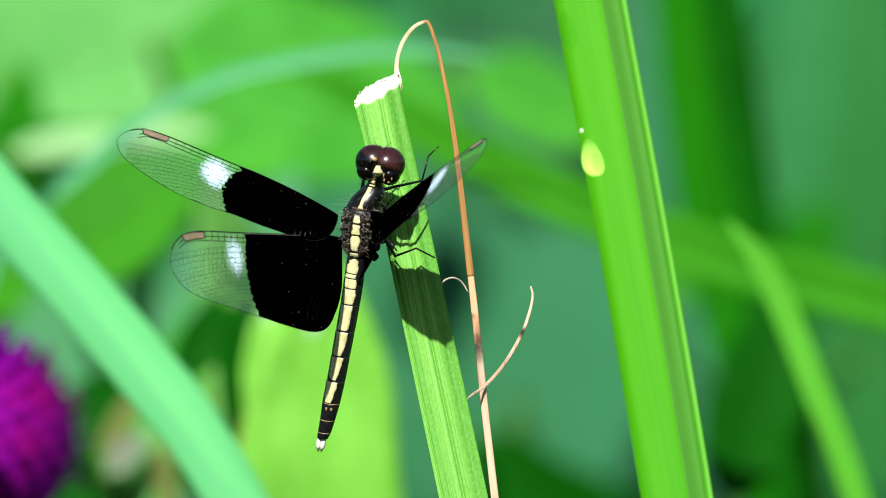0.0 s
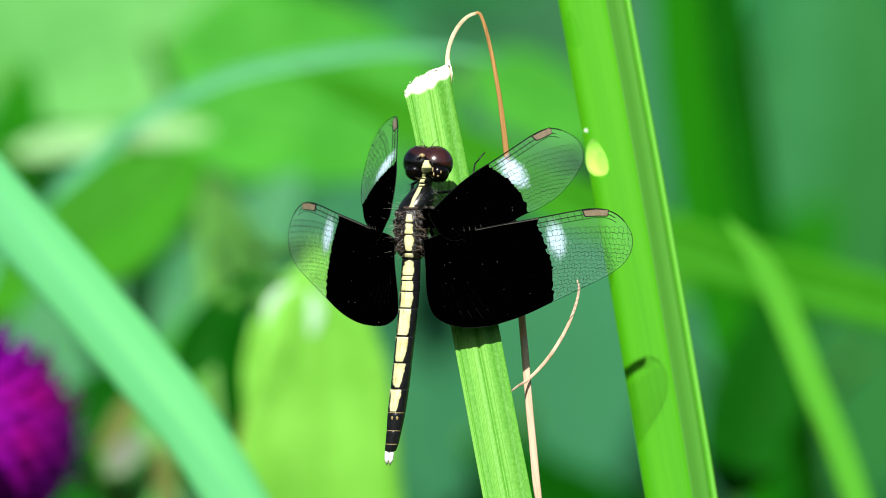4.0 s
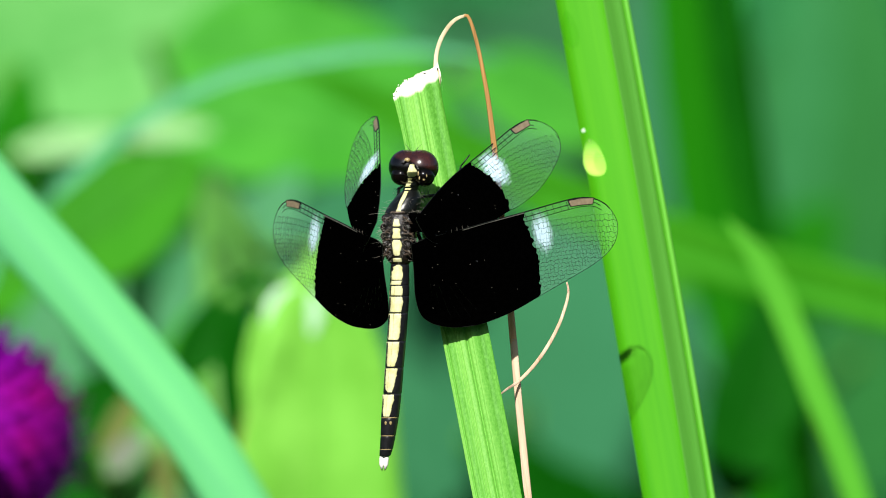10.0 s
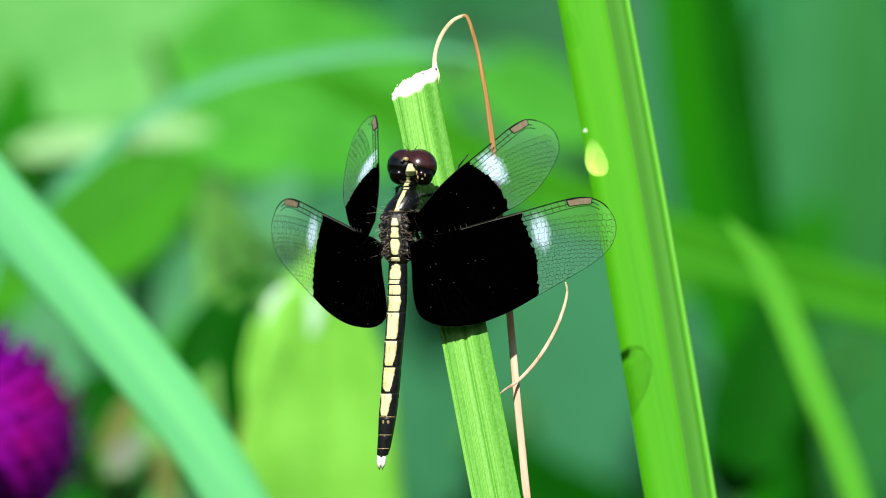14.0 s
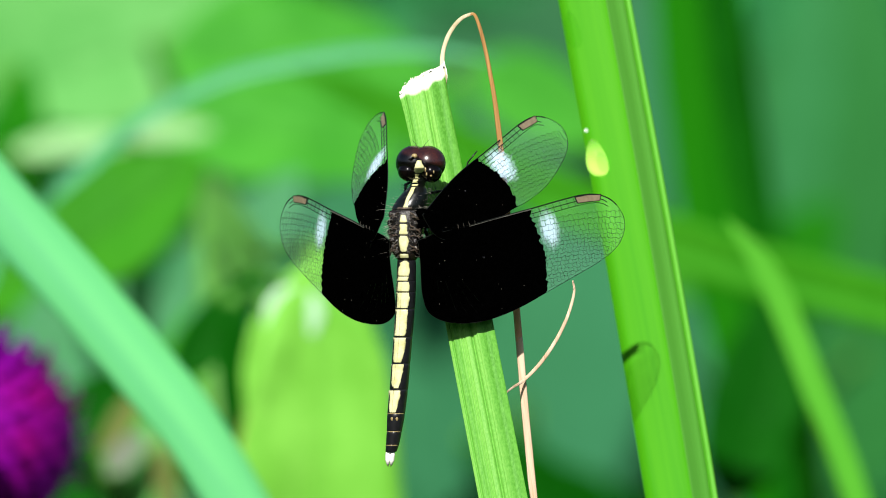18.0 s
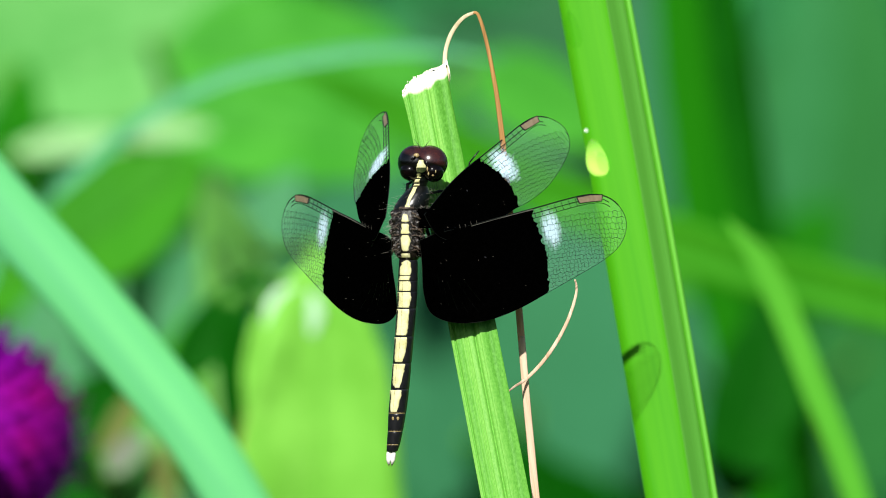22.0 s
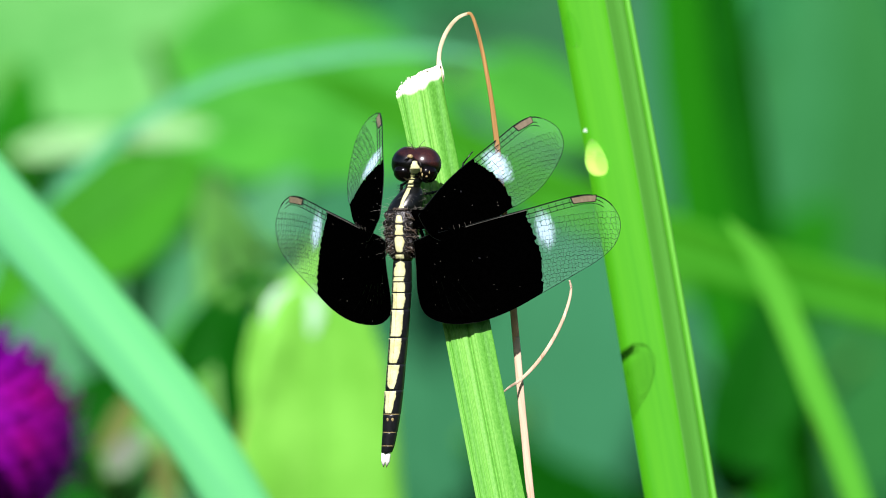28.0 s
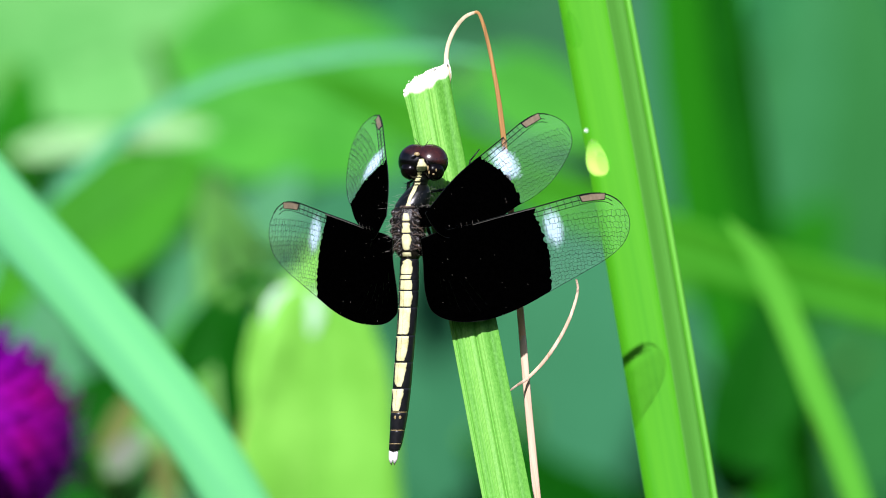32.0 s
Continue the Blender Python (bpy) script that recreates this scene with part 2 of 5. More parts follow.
def tube(path, radii, sides=8, flat=1.0):
    """A round or flattened tube along a path."""
    rings = []
    for i, p in enumerate(path):
        t = (path[min(i + 1, len(path) - 1)] - path[max(i - 1, 0)]).normalized()
        side = t.cross(Vector((0, 1, 0)))
        side = side.normalized() if side.length > 1e-4 else Vector((1, 0, 0))
        up = side.cross(t).normalized()
        r = radii[i] if isinstance(radii, (list, tuple)) else radii
        rings.append([p + (side * math.cos(a) + up * math.sin(a) * flat) * r for a in (2 * math.pi * k / sides for k in range(sides))])
    return loft(rings)


def merge(*groups):
    verts, faces = [], []
    for v, f in groups:
        o = len(verts)
        verts += list(v)
        faces += [tuple(i + o for i in q) for q in f]
    return verts, faces


def ball(center, rx, ry, rz, seg=20, rings=12):
    c = Vector(center)
    rows = [[c + Vector((rx * math.sin(th) * math.cos(ph), ry * math.sin(th) * math.sin(ph), rz * math.cos(th)))
             for ph in (2 * math.pi * k / seg for k in range(seg))] for th in (math.pi * (i + 0.02) / (rings + 0.04) for i in range(rings + 1))]
    return loft(rows)


def blade_mesh(name, path, widths, material, section, thick=0.00025, twist=0.0, wave=0.0):
    """A leaf blade along a path. section: (place across, offset back) pairs for the near face, in shares of the width."""
    rings = []
    for i, p in enumerate(path):
        f = i / (len(path) - 1)
        t = (path[min(i + 1, len(path) - 1)] - path[max(i - 1, 0)]).normalized()
        side = t.cross(Vector((0, 1, 0)))
        side = (side.normalized() if side.length > 1e-4 else Vector((1, 0, 0)))
        if side.x < 0 and abs(t.z) > abs(t.x):
            side = -side
        back = side.cross(t).normalized()
        if back.y < 0:
            back = -back
        a = twist * f + wave * math.sin(9 * f)
        side, back = side * math.cos(a) + back * math.sin(a), back * math.cos(a) - side * math.sin(a)
        w = widths(f)
        front = [p + side * (u * w) + back * (v * w) for u, v in section]
        rings.append(front + [q + back * thick for q in reversed(front)])
    v, fc = loft(rings)
    return mesh_of(name, v, fc, material)


VEE = [(-0.5, -0.10), (-0.3, -0.05), (-0.12, 0.0), (0.0, 0.03), (0.12, 0.0), (0.3, -0.05), (0.5, -0.10)]


def grass_blade(name, label, pts, width, material, tip=True, group="tall grass blades", section=VEE, wave=0.0, steps=70, midrib=None):
    """One arching blade that grows from the soil; pts from the base upwards."""
    base = pts[0]
    root = thing(name, label, "grass blade", group, at=(base[0], base[1], 0))
    path = [q - root.location for q in spline(pts, steps)]

    def w(f):
        k = width * (0.55 + 0.45 * min(1, f * 2.2))
        return k * (max(0.03, 1 - ((f - 0.7) / 0.3) ** 2) if tip and f > 0.7 else 1)
    part("blade", blade_mesh(name, path, w, material, section, wave=wave), root)
    if midrib:
        rib = path[:-6]
        v, f = tube([q + Vector((0, 0.0002 - 0.02 * width, 0)) for q in rib], [0.05 * width * (1 - 0.7 * i / len(rib)) for i in range(len(rib))], 6)
        part("midrib", mesh_of("midrib", v, f, midrib), root, "pale midrib")
    return root


def broad_leaf_mesh(name, length, width, material, droop=0.25, fold=0.18):
    """A pointed oval leaf along +x with a sunken midrib and side veins that quilt it."""
    rows, nx, ny = [], 18, 11
    for i in range(nx + 1):
        f = i / nx
        half = 0.5 * width * (math.sin(math.pi * min(1, f ** 0.8)) ** 0.75 if 0 < f < 1 else 0.02) + 0.0004
        row = []
        for j in range(ny):
            s = 2 * j / (ny - 1) - 1
            z = fold * half * abs(s) - droop * length * f * f + 0.012 * length * math.cos(26 * f - 5 * abs(s)) * abs(s)
            row.append(Vector((f * length, s * half, z)))
        rows.append(row)
    top = [list(r) for r in rows]
    rings = [r + [q + Vector((0, 0, -0.0004)) for q in reversed(r)] for r in top]
    v, f = loft(rings)
    return mesh_of(name, v, f, material)


# ---- ground ----
def ground():
    n, size = 48, 900.0
    pts = sorted({round(s * (size * (i / n) ** 4 + 2.5 * i / n), 4) for i in range(n + 1) for s in (-1, 1)})
    verts = [Vector((x, y, -0.004 + 0.006 * noise.noise(Vector((x * 9, y * 9, 0))) if abs(x) < 5 and abs(y) < 5 else -0.004)) for y in pts for x in pts]
    m = len(pts)
    faces = [(j * m + i, j * m + i + 1, (j + 1) * m + i + 1, (j + 1) * m + i) for j in range(m - 1) for i in range(m - 1)]
    tagged(new("ground", mesh_of("ground", verts, faces, M["soil"])), "dark bare garden soil under the plants", "ground", kind="structure")


ground()


# ---- the cut reed leaf that serves as perch ----
BACK = 0.13               # the cut leaf leans back by this share of its height


def Q(a, b, y=0.0):
    """A place on the leaning plane of the cut leaf, y plan units behind it."""
    return P(a, b) + Vector((0, (600 - b) * BACK * U + y * U, 0))


PERCH_BASE = Q(731 + 0.205 * 12400, 160 + 12400)
PERCH_BASE.z = 0.0


def perch_material():
    """Ribbed pale green leaf that bleaches towards its cut in streaks."""
    m, nt, bsdf, out = nodes_of("perch_leaf")
    vec = coords(nt, (1, 0.05, 0.003), "Object", 11.6)
    broad, fine, speck = noise_of(nt, vec, 900, 1.0), noise_of(nt, vec, 3600, 3.0), noise_of(nt, coords(nt, (1, 1, 0.5)), 7000, 4.0)

    def calc(kind, a, b, c=None):
        n = nt.nodes.new("ShaderNodeMath")
        n.operation = kind
        for i, q in enumerate((a, b, c)):
            if q is None:
                continue
            if isinstance(q, float):
                n.inputs[i].default_value = q
            else:
                nt.links.new(q, n.inputs[i])
        return n.outputs[0]
    tone = calc("ADD", calc("MULTIPLY", broad, 0.62), calc("ADD", calc("MULTIPLY", fine, 0.02), calc("MULTIPLY", speck, 0.36)))
    green = ramp(nt, tone, [(0.36, (0.060, 0.24, 0.016)), (0.50, (0.120, 0.365, 0.045)), (0.66, (0.20, 0.465, 0.080))])
    cut = Q(731, 150) - PERCH_BASE
    tc = nt.nodes.new("ShaderNodeTexCoord")
    xyz = nt.nodes.new("ShaderNodeSeparateXYZ")
    nt.links.new(tc.outputs["Object"], xyz.inputs[0])
    # how far a place lies below the slanting cut
    below = calc("SUBTRACT", calc("MULTIPLY_ADD", xyz.outputs[0], 0.42, float(cut.z - 0.42 * cut.x)), xyz.outputs[2])
    streak = calc("MULTIPLY_ADD", calc("ADD", calc("MULTIPLY", broad, 1.5), calc("MULTIPLY", fine, 0.5)), 16 * U, -14 * U)
    edge_map = nt.nodes.new("ShaderNodeMapRange")
    edge_map.inputs["From Min"].default_value, edge_map.inputs["From Max"].default_value = 11 * U, 3 * U
    nt.links.new(calc("SUBTRACT", below, streak), edge_map.inputs["Value"])
    mix = nt.nodes.new("ShaderNodeMixRGB")
    nt.links.new(edge_map.outputs["Result"], mix.inputs["Fac"])
    nt.links.new(green, mix.inputs["Color1"])
    mix.inputs["Color2"].default_value = (0.86, 0.86, 0.70, 1)
    nt.links.new(mix.outputs["Color"], bsdf.inputs["Base Color"])
    bsdf.inputs["Roughness"].default_value, bsdf.inputs["Specular IOR Level"].default_value = 0.5, 0.22
    bump(nt, speck, bsdf, 0.6, 0.00003)
    return m


def perch():
    M["perch"] = perch_material()
    root = thing("cut_reed_leaf", "pale green ribbed reed leaf cut off at its top", "reed leaf", at=PERCH_BASE)
    axis = (PERCH_BASE - Q(731, 149)).normalized()
    rnd = random.Random(3)
    n = 88
    grooves = [(0.085, 4, 0.016), (0.20, 1.2, 0.02), (0.29, 2.4, 0.014), (0.345, 2.4, 0.014), (0.51, 5, 0.03), (0.80, 1.2, 0.05)]

    def rib_at(u):
        """How far the leaf stands out at u across it, lower in its lengthwise grooves."""
        return 7 - sum(deep * math.exp(-((u - mid) / wide) ** 2) for mid, deep, wide in grooves) + 1.5 * math.exp(-((u - 0.64) / 0.05) ** 2)

    rag = [(690, 167), (697, 156), (704, 150), (711, 143), (722, 139), (733, 131), (745, 127), (756, 124), (764, 120), (769, 111), (774, 126), (777, 152)]

    def torn(a):
        for (a0, b0), (a1, b1) in zip(rag, rag[1:]):
            if a <= a1:
                return b0 + (b1 - b0) * (a - a0) / (a1 - a0)
        return rag[-1][1]

    def ring(s, jag=0.0):
        c = Q(731, 149) + axis * s
        w = 82 * U * (1 + 0.05 * s / 0.03 if s < 0.05 else 1.08)
        pts = []
        for k in range(n + 1):
            u = k / n
            x = (u - 0.5) * w
            rib = rib_at(u) * U
            deep = 7 * U * (1 - (2 * u - 1) ** 2) if u < 0.62 else 7 * U * (1 - (2 * u - 1) ** 2) + 2 * U
            cut = (torn(690 + 86 * u) + 5 - 149) * U * jag
            pts.append(c + Vector((x, 5 * U - deep - rib, -0.2 * x * 0 - cut)))
        back = [q + Vector((0, 9 * U + (q.y - c.y) * -0.5, 0)) for q in reversed(pts)]
        return [q - PERCH_BASE for q in pts + back]
    rows = [ring(s, j) for s, j in [(0, 1), (0.001, 0.75), (0.002, 0.5), (0.004, 0.2), (0.008, 0)] + [(0.012 + 0.01 * i, 0) for i in range(8)] + [(0.1 + 0.055 * i, 0) for i in range(10)]]
    v, f = loft(rows)
    part("leaf_blade", mesh_of("leaf_blade", v, f, M["perch"]), root)
    # the pale cut edge: a band along the torn top
    white = [(0, 3), (0.1, 4), (0.2, 9), (0.28, 13), (0.36, 12), (0.44, 5), (0.55, 2.5), (0.7, 2), (0.85, 2.5), (0.92, 9), (1.01, 16)]

    def depth_at(u):
        for (u0, t0), (u1, t1) in zip(white, white[1:]):
            if u <= u1:
                return t0 + (t1 - t0) * (u - u0) / (u1 - u0)

    def band(name, material, rise, reach, proud, label):
        cols = 96
        falls = [rnd.uniform(0.15, 1.0) * reach for _ in range(25)]
        rings = []
        for k in range(cols + 1):
            u = k / cols
            a = 690 + 86.5 * u
            g = u * 23.99
            fall = falls[int(g)] + (falls[int(g) + 1] - falls[int(g)]) * (g - int(g)) ** 2
            rib = rib_at(min(u, 0.999))
            y = 5 - 7 * (1 - (2 * u - 1) ** 2) - rib - proud - (2 if u >= 0.62 else 0)
            top = torn(a) + rise + rnd.uniform(-2.5, 1.5)
            low_end = top + depth_at(u) + 0.5 * fall + rnd.uniform(-1.2, 1.2)
            rings.append([Q(a, top, y) - PERCH_BASE, Q(a + 0.1 * (low_end - top), low_end, y) - PERCH_BASE, Q(a + 0.1 * (low_end - top), low_end, y + 9) - PERCH_BASE, Q(a, top, y + 9) - PERCH_BASE])
        part(name, mesh_of(name, *loft(rings), material, smooth=False), root, label)
    band("cut_edge", M["pith"], 0, 5, 0.3, "white ragged cut edge")
    tear = []
    for k in range(7):
        u = (k + 0.5) / 7
        c = Q(694 + 76 * u, 158 - 32 * u ** 0.6, rnd.uniform(-9, 2)) - PERCH_BASE
        h, lean = rnd.uniform(2, 6) * U, rnd.uniform(-2, 2) * U
        tear.append(tube([c, c + Vector((lean * 0.4, 0, h * 0.6)), c + Vector((lean, 0, h))], [1.1 * U, 0.8 * U, 0.2 * U], 5))
    v, f = merge(*tear)
    tagged(part("torn_fibres", mesh_of("torn_fibres", v, f, M["pith"]), root, "fine torn fibres at the cut"), kind="stuff")

    def ribbon(name, pts, radii, material, label, flat=0.3, steps=60):
        path = [q - PERCH_BASE for q in spline(pts, steps)]
        m = len(radii) - 1
        rad = []
        for i in range(steps + 1):
            s = min(i / steps * m, m - 1e-6)
            rad.append((radii[int(s)] + (radii[int(s) + 1] - radii[int(s)]) * (s - int(s))) * U * (1 + 0.05 * noise.noise(Vector((i * 0.9, len(pts), 0)))))
        v, f = tube(path, rad, 10, flat)
        return part(name, mesh_of(name, v, f, material), root, label)
    d = 0.0046
    ribbon("rising_strip", [Q(768, 165), Q(768, 135), Q(766, 112, 2), Q(768, 90, 4), Q(776, 66, 10), Q(789, 45, 18), Q(803, 32, 26), P(820, 27, d)],
           (5.5, 6.5, 4.2, 3.6, 3.8, 3.6, 3.2, 2.6), M["dry_tan"], "pale split strip that rises from the cut", 0.22)
    ribbon("hanging_strip", [P(816, 27, d), P(824, 31, d), P(833, 55, d), P(843, 95, d), P(852, 140, d), P(859, 180, d), P(867, 240, d), P(877, 330, d), P(886, 420, d), P(892, 480, d)],
           (2.4, 2.8, 3.2, 3.5, 3.8, 4.2, 4.8, 5.4, 6, 6.4), M["dry"], "tan dry strip hanging beside the leaf", 0.2, 110)
    # the stretch under the wing's shadow, with brightness put into its colour
    ribbon("tan_strip", [P(891.5, 474, d), P(897, 530, d), P(901, 574, d), P(904, 608, d)], (5.6, 6.2, 6.3, 6.4), M["dry_in_shadow"], "light brown middle of the dry strip, brightened against the wing's shadow", 0.2)
    ribbon("pale_strip_end", [P(903.5, 600, d), P(905.5, 622, d), P(908, 650, d), P(914, 720, d), P(922, 800, d), P(929, 870, d), P(950, 1060, d), P(974, 1290, d)],
           (6.4, 6.6, 6.6, 6.6, 6.8, 7, 7, 6.6), M["dry_end"], "bleached lower end of the dry strip", 0.2)
    ribbon("curled_strip", [Q(882, 697, 6), Q(893, 689, 50), P(913, 675, 0.0040), P(941, 646, 0.0041), P(966, 610, 0.0038), P(985, 573, 0.0038), P(997, 538, 0.0038), P(1001, 515, 0.0038), P(998, 499, 0.0038)],
           (1.3, 2.1, 2.9, 3.3, 3.3, 3.0, 2.6, 2.1, 1.4), M["dry_end"], "thin pale curled strip")
    ribbon("small_curl", [Q(838, 494, 4), Q(848, 485, 30), P(862, 482, 0.003), P(876, 490, 0.004), P(887, 508, d)], (1.0, 1.4, 1.5, 1.4, 1.0), M["dry_pale"], "short hair-thin pale curl", 0.4, 24)
    return root


cut_leaf = perch()


# ---- the tall green reed leaf with water drops ----
REED_D = 0.0232
REED_SECTION = [(-0.5, 0.05), (-0.35, 0.01), (-0.18, -0.02), (0.0, -0.04), (0.12, -0.045), (0.17, -0.02), (0.26, 0.05), (0.36, 0.12), (0.41, 0.115), (0.46, 0.05), (0.5, 0.06)]


def reed():
    pts = [P(2590, 12500, REED_D), P(2150, 8000, REED_D), P(1560, 3600, REED_D), P(1300, 1500, REED_D), P(1205, 882, REED_D), P(1131, 441, REED_D), P(1051, 0, REED_D), P(960, -500, REED_D), P(760, -1400, REED_D), P(420, -2300, REED_D)]
    pts[0].z = -0.01
    root = grass_blade("tall_reed_leaf", "bright green smooth reed leaf with a raised pale margin", pts, 127 * U * 1.02, M["reed"], group="reed leaves", section=REED_SECTION, steps=150)
    path = [q - root.location for q in spline(pts, 150)]
    w = 127 * U * 1.02
    rim = [q + Vector((0.462 * w, 0.0003, 0.05 * w)) for q in path[8:110]]
    wide = lambda f: w * (0.55 + 0.45 * min(1, f * 2.2))
    part("side_band", blade_mesh("side_band", [q + Vector((0, -0.00012, 0)) for q in path[:112]], lambda f: wide(f * 111 / 150), M["reed_band"], [(0.15, -0.033), (0.17, -0.022), (0.26, 0.05), (0.36, 0.12), (0.41, 0.115)], 0.0001), root, "duller band beside the margin")
    v, f = tube(rim, 0.04 * w, 12)
    part("pale_margin", mesh_of("pale_margin", v, f, M["reed_rim"]), root, "pale raised margin")
    return root


reed_leaf = reed()


def drop(a, b, wide, tall, lean, label, bulge, material):
    """A water drop that clings to the reed leaf, narrow above and round below."""
    c = P(a, b, REED_D - 0.0002)
    k = U * (1 + REED_D / EYE_Y)
    rows = []
    for i in range(17):
        th = math.pi * (i + 0.02) / 16.04
        z = math.cos(th) * tall * k / 2
        r = math.sin(th) ** 0.85 * (0.5 + 0.5 * (1 - math.cos(th)) / 2) * 1.12
        rows.append([Vector((r * wide * k / 2 * math.cos(p) + lean * z, r * wide * k * bulge * math.sin(p), z)) for p in (2 * math.pi * q / 24 for q in range(24))])
    v, f = loft(rows)
    ob = new("water_drop", mesh_of("water_drop", v, f, material))
    ob.location = c
    ob.visible_shadow = False
    return tagged(ob, label, "water drop", "drops on the reed leaf")


drops = [drop(1054, 279, 45, 68, -0.18, "clear hanging water drop on the green reed leaf", 0.16, M["water"]),
         drop(1036, 231, 9, 8, 0, "tiny glinting water bead on the green reed leaf", 0.3, M["bead"]),
         drop(1012, 52, 32, 66, -0.18, "flat faint water drop on the green reed leaf", 0.12, M["water_flat"])]


# ---- grass blades around ----
def low(a, d):
    p = P(a, 441, d)
    p.z = -0.01
    return p


grass_blade("broad_grass_blade", "broad mint green grass blade folded along its middle",
            [low(1500, 0.13), P(1260, 3400, 0.13), P(800, 1600, 0.13), P(415, 882, 0.13), P(243, 640, 0.13), P(37, 405, 0.13), P(-136, 230, 0.13), P(-420, 60, 0.13), P(-700, 120, 0.13)],
            115 * U * 1.1, M["mint"], steps=110, midrib=M["mint"], section=[(-0.5, 0.06), (-0.4, 0.02), (-0.2, -0.012), (0.0, -0.02), (0.1, 0.0), (0.3, 0.09), (0.5, 0.19)])
grass_blade("arching_grass_blade", "thin blue-green grass blade bent into an arch",
            [low(-900, 0.28), P(-560, 4000, 0.28), P(-230, 1300, 0.28), P(-20, 490, 0.28), P(80, 362, 0.28), P(150, 298, 0.28), P(250, 215, 0.28), P(400, 139, 0.28), P(600, 97, 0.28), P(700, 89, 0.28), P(800, 93, 0.28), P(900, 112, 0.28)],
            26 * U * 1.24, M["mint_far"], steps=110, midrib=M["mint_far"])
grass_blade("wide_dark_grass_blade", "wide deep green grass blade",
            [low(2400, 0.42), P(1900, 4000, 0.42), P(1440, 1300, 0.42), P(1385, 860, 0.42), P(1345, 620, 0.42), P(1298, 430, 0.42), P(1266, 220, 0.42), P(1238, 0, 0.42), P(1170, -600, 0.42), P(950, -1600, 0.42)],
            172 * U * 1.33, M["blade_dark"], steps=90, midrib=M["blade_dark"])
# the shade on this blade is put into its near-black colour
grass_blade("shade_toned_grass_blade", "grass blade coloured near-black green to stand for shade",
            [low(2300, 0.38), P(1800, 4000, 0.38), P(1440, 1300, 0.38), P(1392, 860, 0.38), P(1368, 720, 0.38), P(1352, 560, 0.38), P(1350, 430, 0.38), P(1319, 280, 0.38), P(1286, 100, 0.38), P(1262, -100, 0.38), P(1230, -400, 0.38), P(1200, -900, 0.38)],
            62 * U * 1.3, M["leaf_dark_shade"], steps=90, midrib=M["leaf_dark_shade"])
grass_blade("slender_grass_blade", "slender light green grass blade",
            [low(2500, 0.2), P(2100, 4000, 0.2), P(1640, 1300, 0.2), P(1516, 882, 0.2), P(1444, 690, 0.2), P(1376, 522, 0.2), P(1336, 450, 0.2), P(1284, 385, 0.2)],
            48 * U * 1.17, M["blade_light"], steps=90, midrib=M["blade_light"])
grass_blade("crossing_grass_blade", "long green grass blade lying across the others",
            [low(3200, 0.3), P(2900, 3000, 0.3), P(2300, 1000, 0.3), P(1800, 610, 0.3), P(1568, 538, 0.3), P(1300, 465, 0.3), P(1050, 375, 0.3), P(850, 285, 0.3), P(640, 170, 0.3), P(500, 120, 0.3)],
            95 * U * 1.25, M["blade_cross"], steps=90, midrib=M["blade_mid"])


# ---- broad-leaved plants ----
def leafy_plant(label, base, leaves):
    """A plant with one stem and broad leaves; leaves: (a, b, d, length, width, turn, tilt, material) with the leaf's middle in plan units."""
    root = thing("leafy_plant", label, "plant", "leafy plants", at=base)
    top = max(P(l[0], l[1], l[2]).z for l in leaves) + 0.01
    stem = spline([Vector((0, 0, -0.01)), Vector((0.004, 0.003, top * 0.5)), Vector((-0.003, 0.008, top))], 16)
    v, f = tube(stem, [0.0035 - 0.0018 * i / 16 for i in range(17)], 8)
    part("stem", mesh_of("stem", v, f, M["stem"]), root)
    for a, b, d, ln, wd, turn, tilt, mat in leaves:
        k = U * (1 + d / EYE_Y)
        me = broad_leaf_mesh("leaf", ln * k, wd * k, M[mat], 0.12)
        ob = part("leaf", me, root)
        rib = [Vector((ln * k * f, 0, -0.12 * ln * k * f * f + 0.0002)) for f in (i / 12 for i in range(1, 12))]
        v, f = tube(rib, [0.012 * wd * k * (1 - 0.07 * i) for i in range(11)], 6)
        part("midrib", mesh_of("midrib", v, f, M[mat]), ob)
        c = P(a, b, d) - root.location
        rot = Euler((0, 0, 0)).to_matrix().to_4x4()
        # the leaf's upper face turns to the front and up, its length lies along `turn` in the upright plane
        rot = Matrix.Rotation(radians(-turn), 4, "Y") @ Matrix.Rotation(radians(90 - tilt), 4, "X")
        ob.matrix_basis = Matrix.Translation(c) @ rot @ Matrix.Translation((-ln * k / 2, 0, 0))
        foot = c + (rot @ Vector((-ln * k / 2, 0, 0)))
        mid = foot.lerp(stem[12], 0.5) + Vector((0, 0.004, -0.006))
        near = min(stem, key=lambda s: (s - foot).length)
        v, f = tube(spline([near, near.lerp(foot, 0.5) + Vector((0, 0, -0.004)), foot], 8), 0.0009, 6)
        part("leaf_stalk", mesh_of("leaf_stalk", v, f, M["stem"]), root)
    return root


leafy_plant("leafy green plant with broad pointed leaves", low(250, 0.60) + Vector((0, 0, 0.01)), [
    (250, 70, 0.50, 520, 330, 20, 25, "lime"), (560, 130, 0.46, 540, 290, -8, 25, "leaf_mid"), (90, 40, 0.56, 420, 260, 60, 20, "lime"), (400, 20, 0.58, 420, 240, -20, 20, "leaf"),
    (500, 240, 0.44, 460, 200, -5, 30, "leaf_mid"), (965, 185, 0.50, 290, 150, -25, 20, "leaf_mid"), (215, 375, 0.31, 340, 215, 38, 20, "blade_mid"), (135, 250, 0.42, 230, 44, 10, 40, "pale"), (300, 230, 0.42, 150, 40, 8, 40, "pale")])
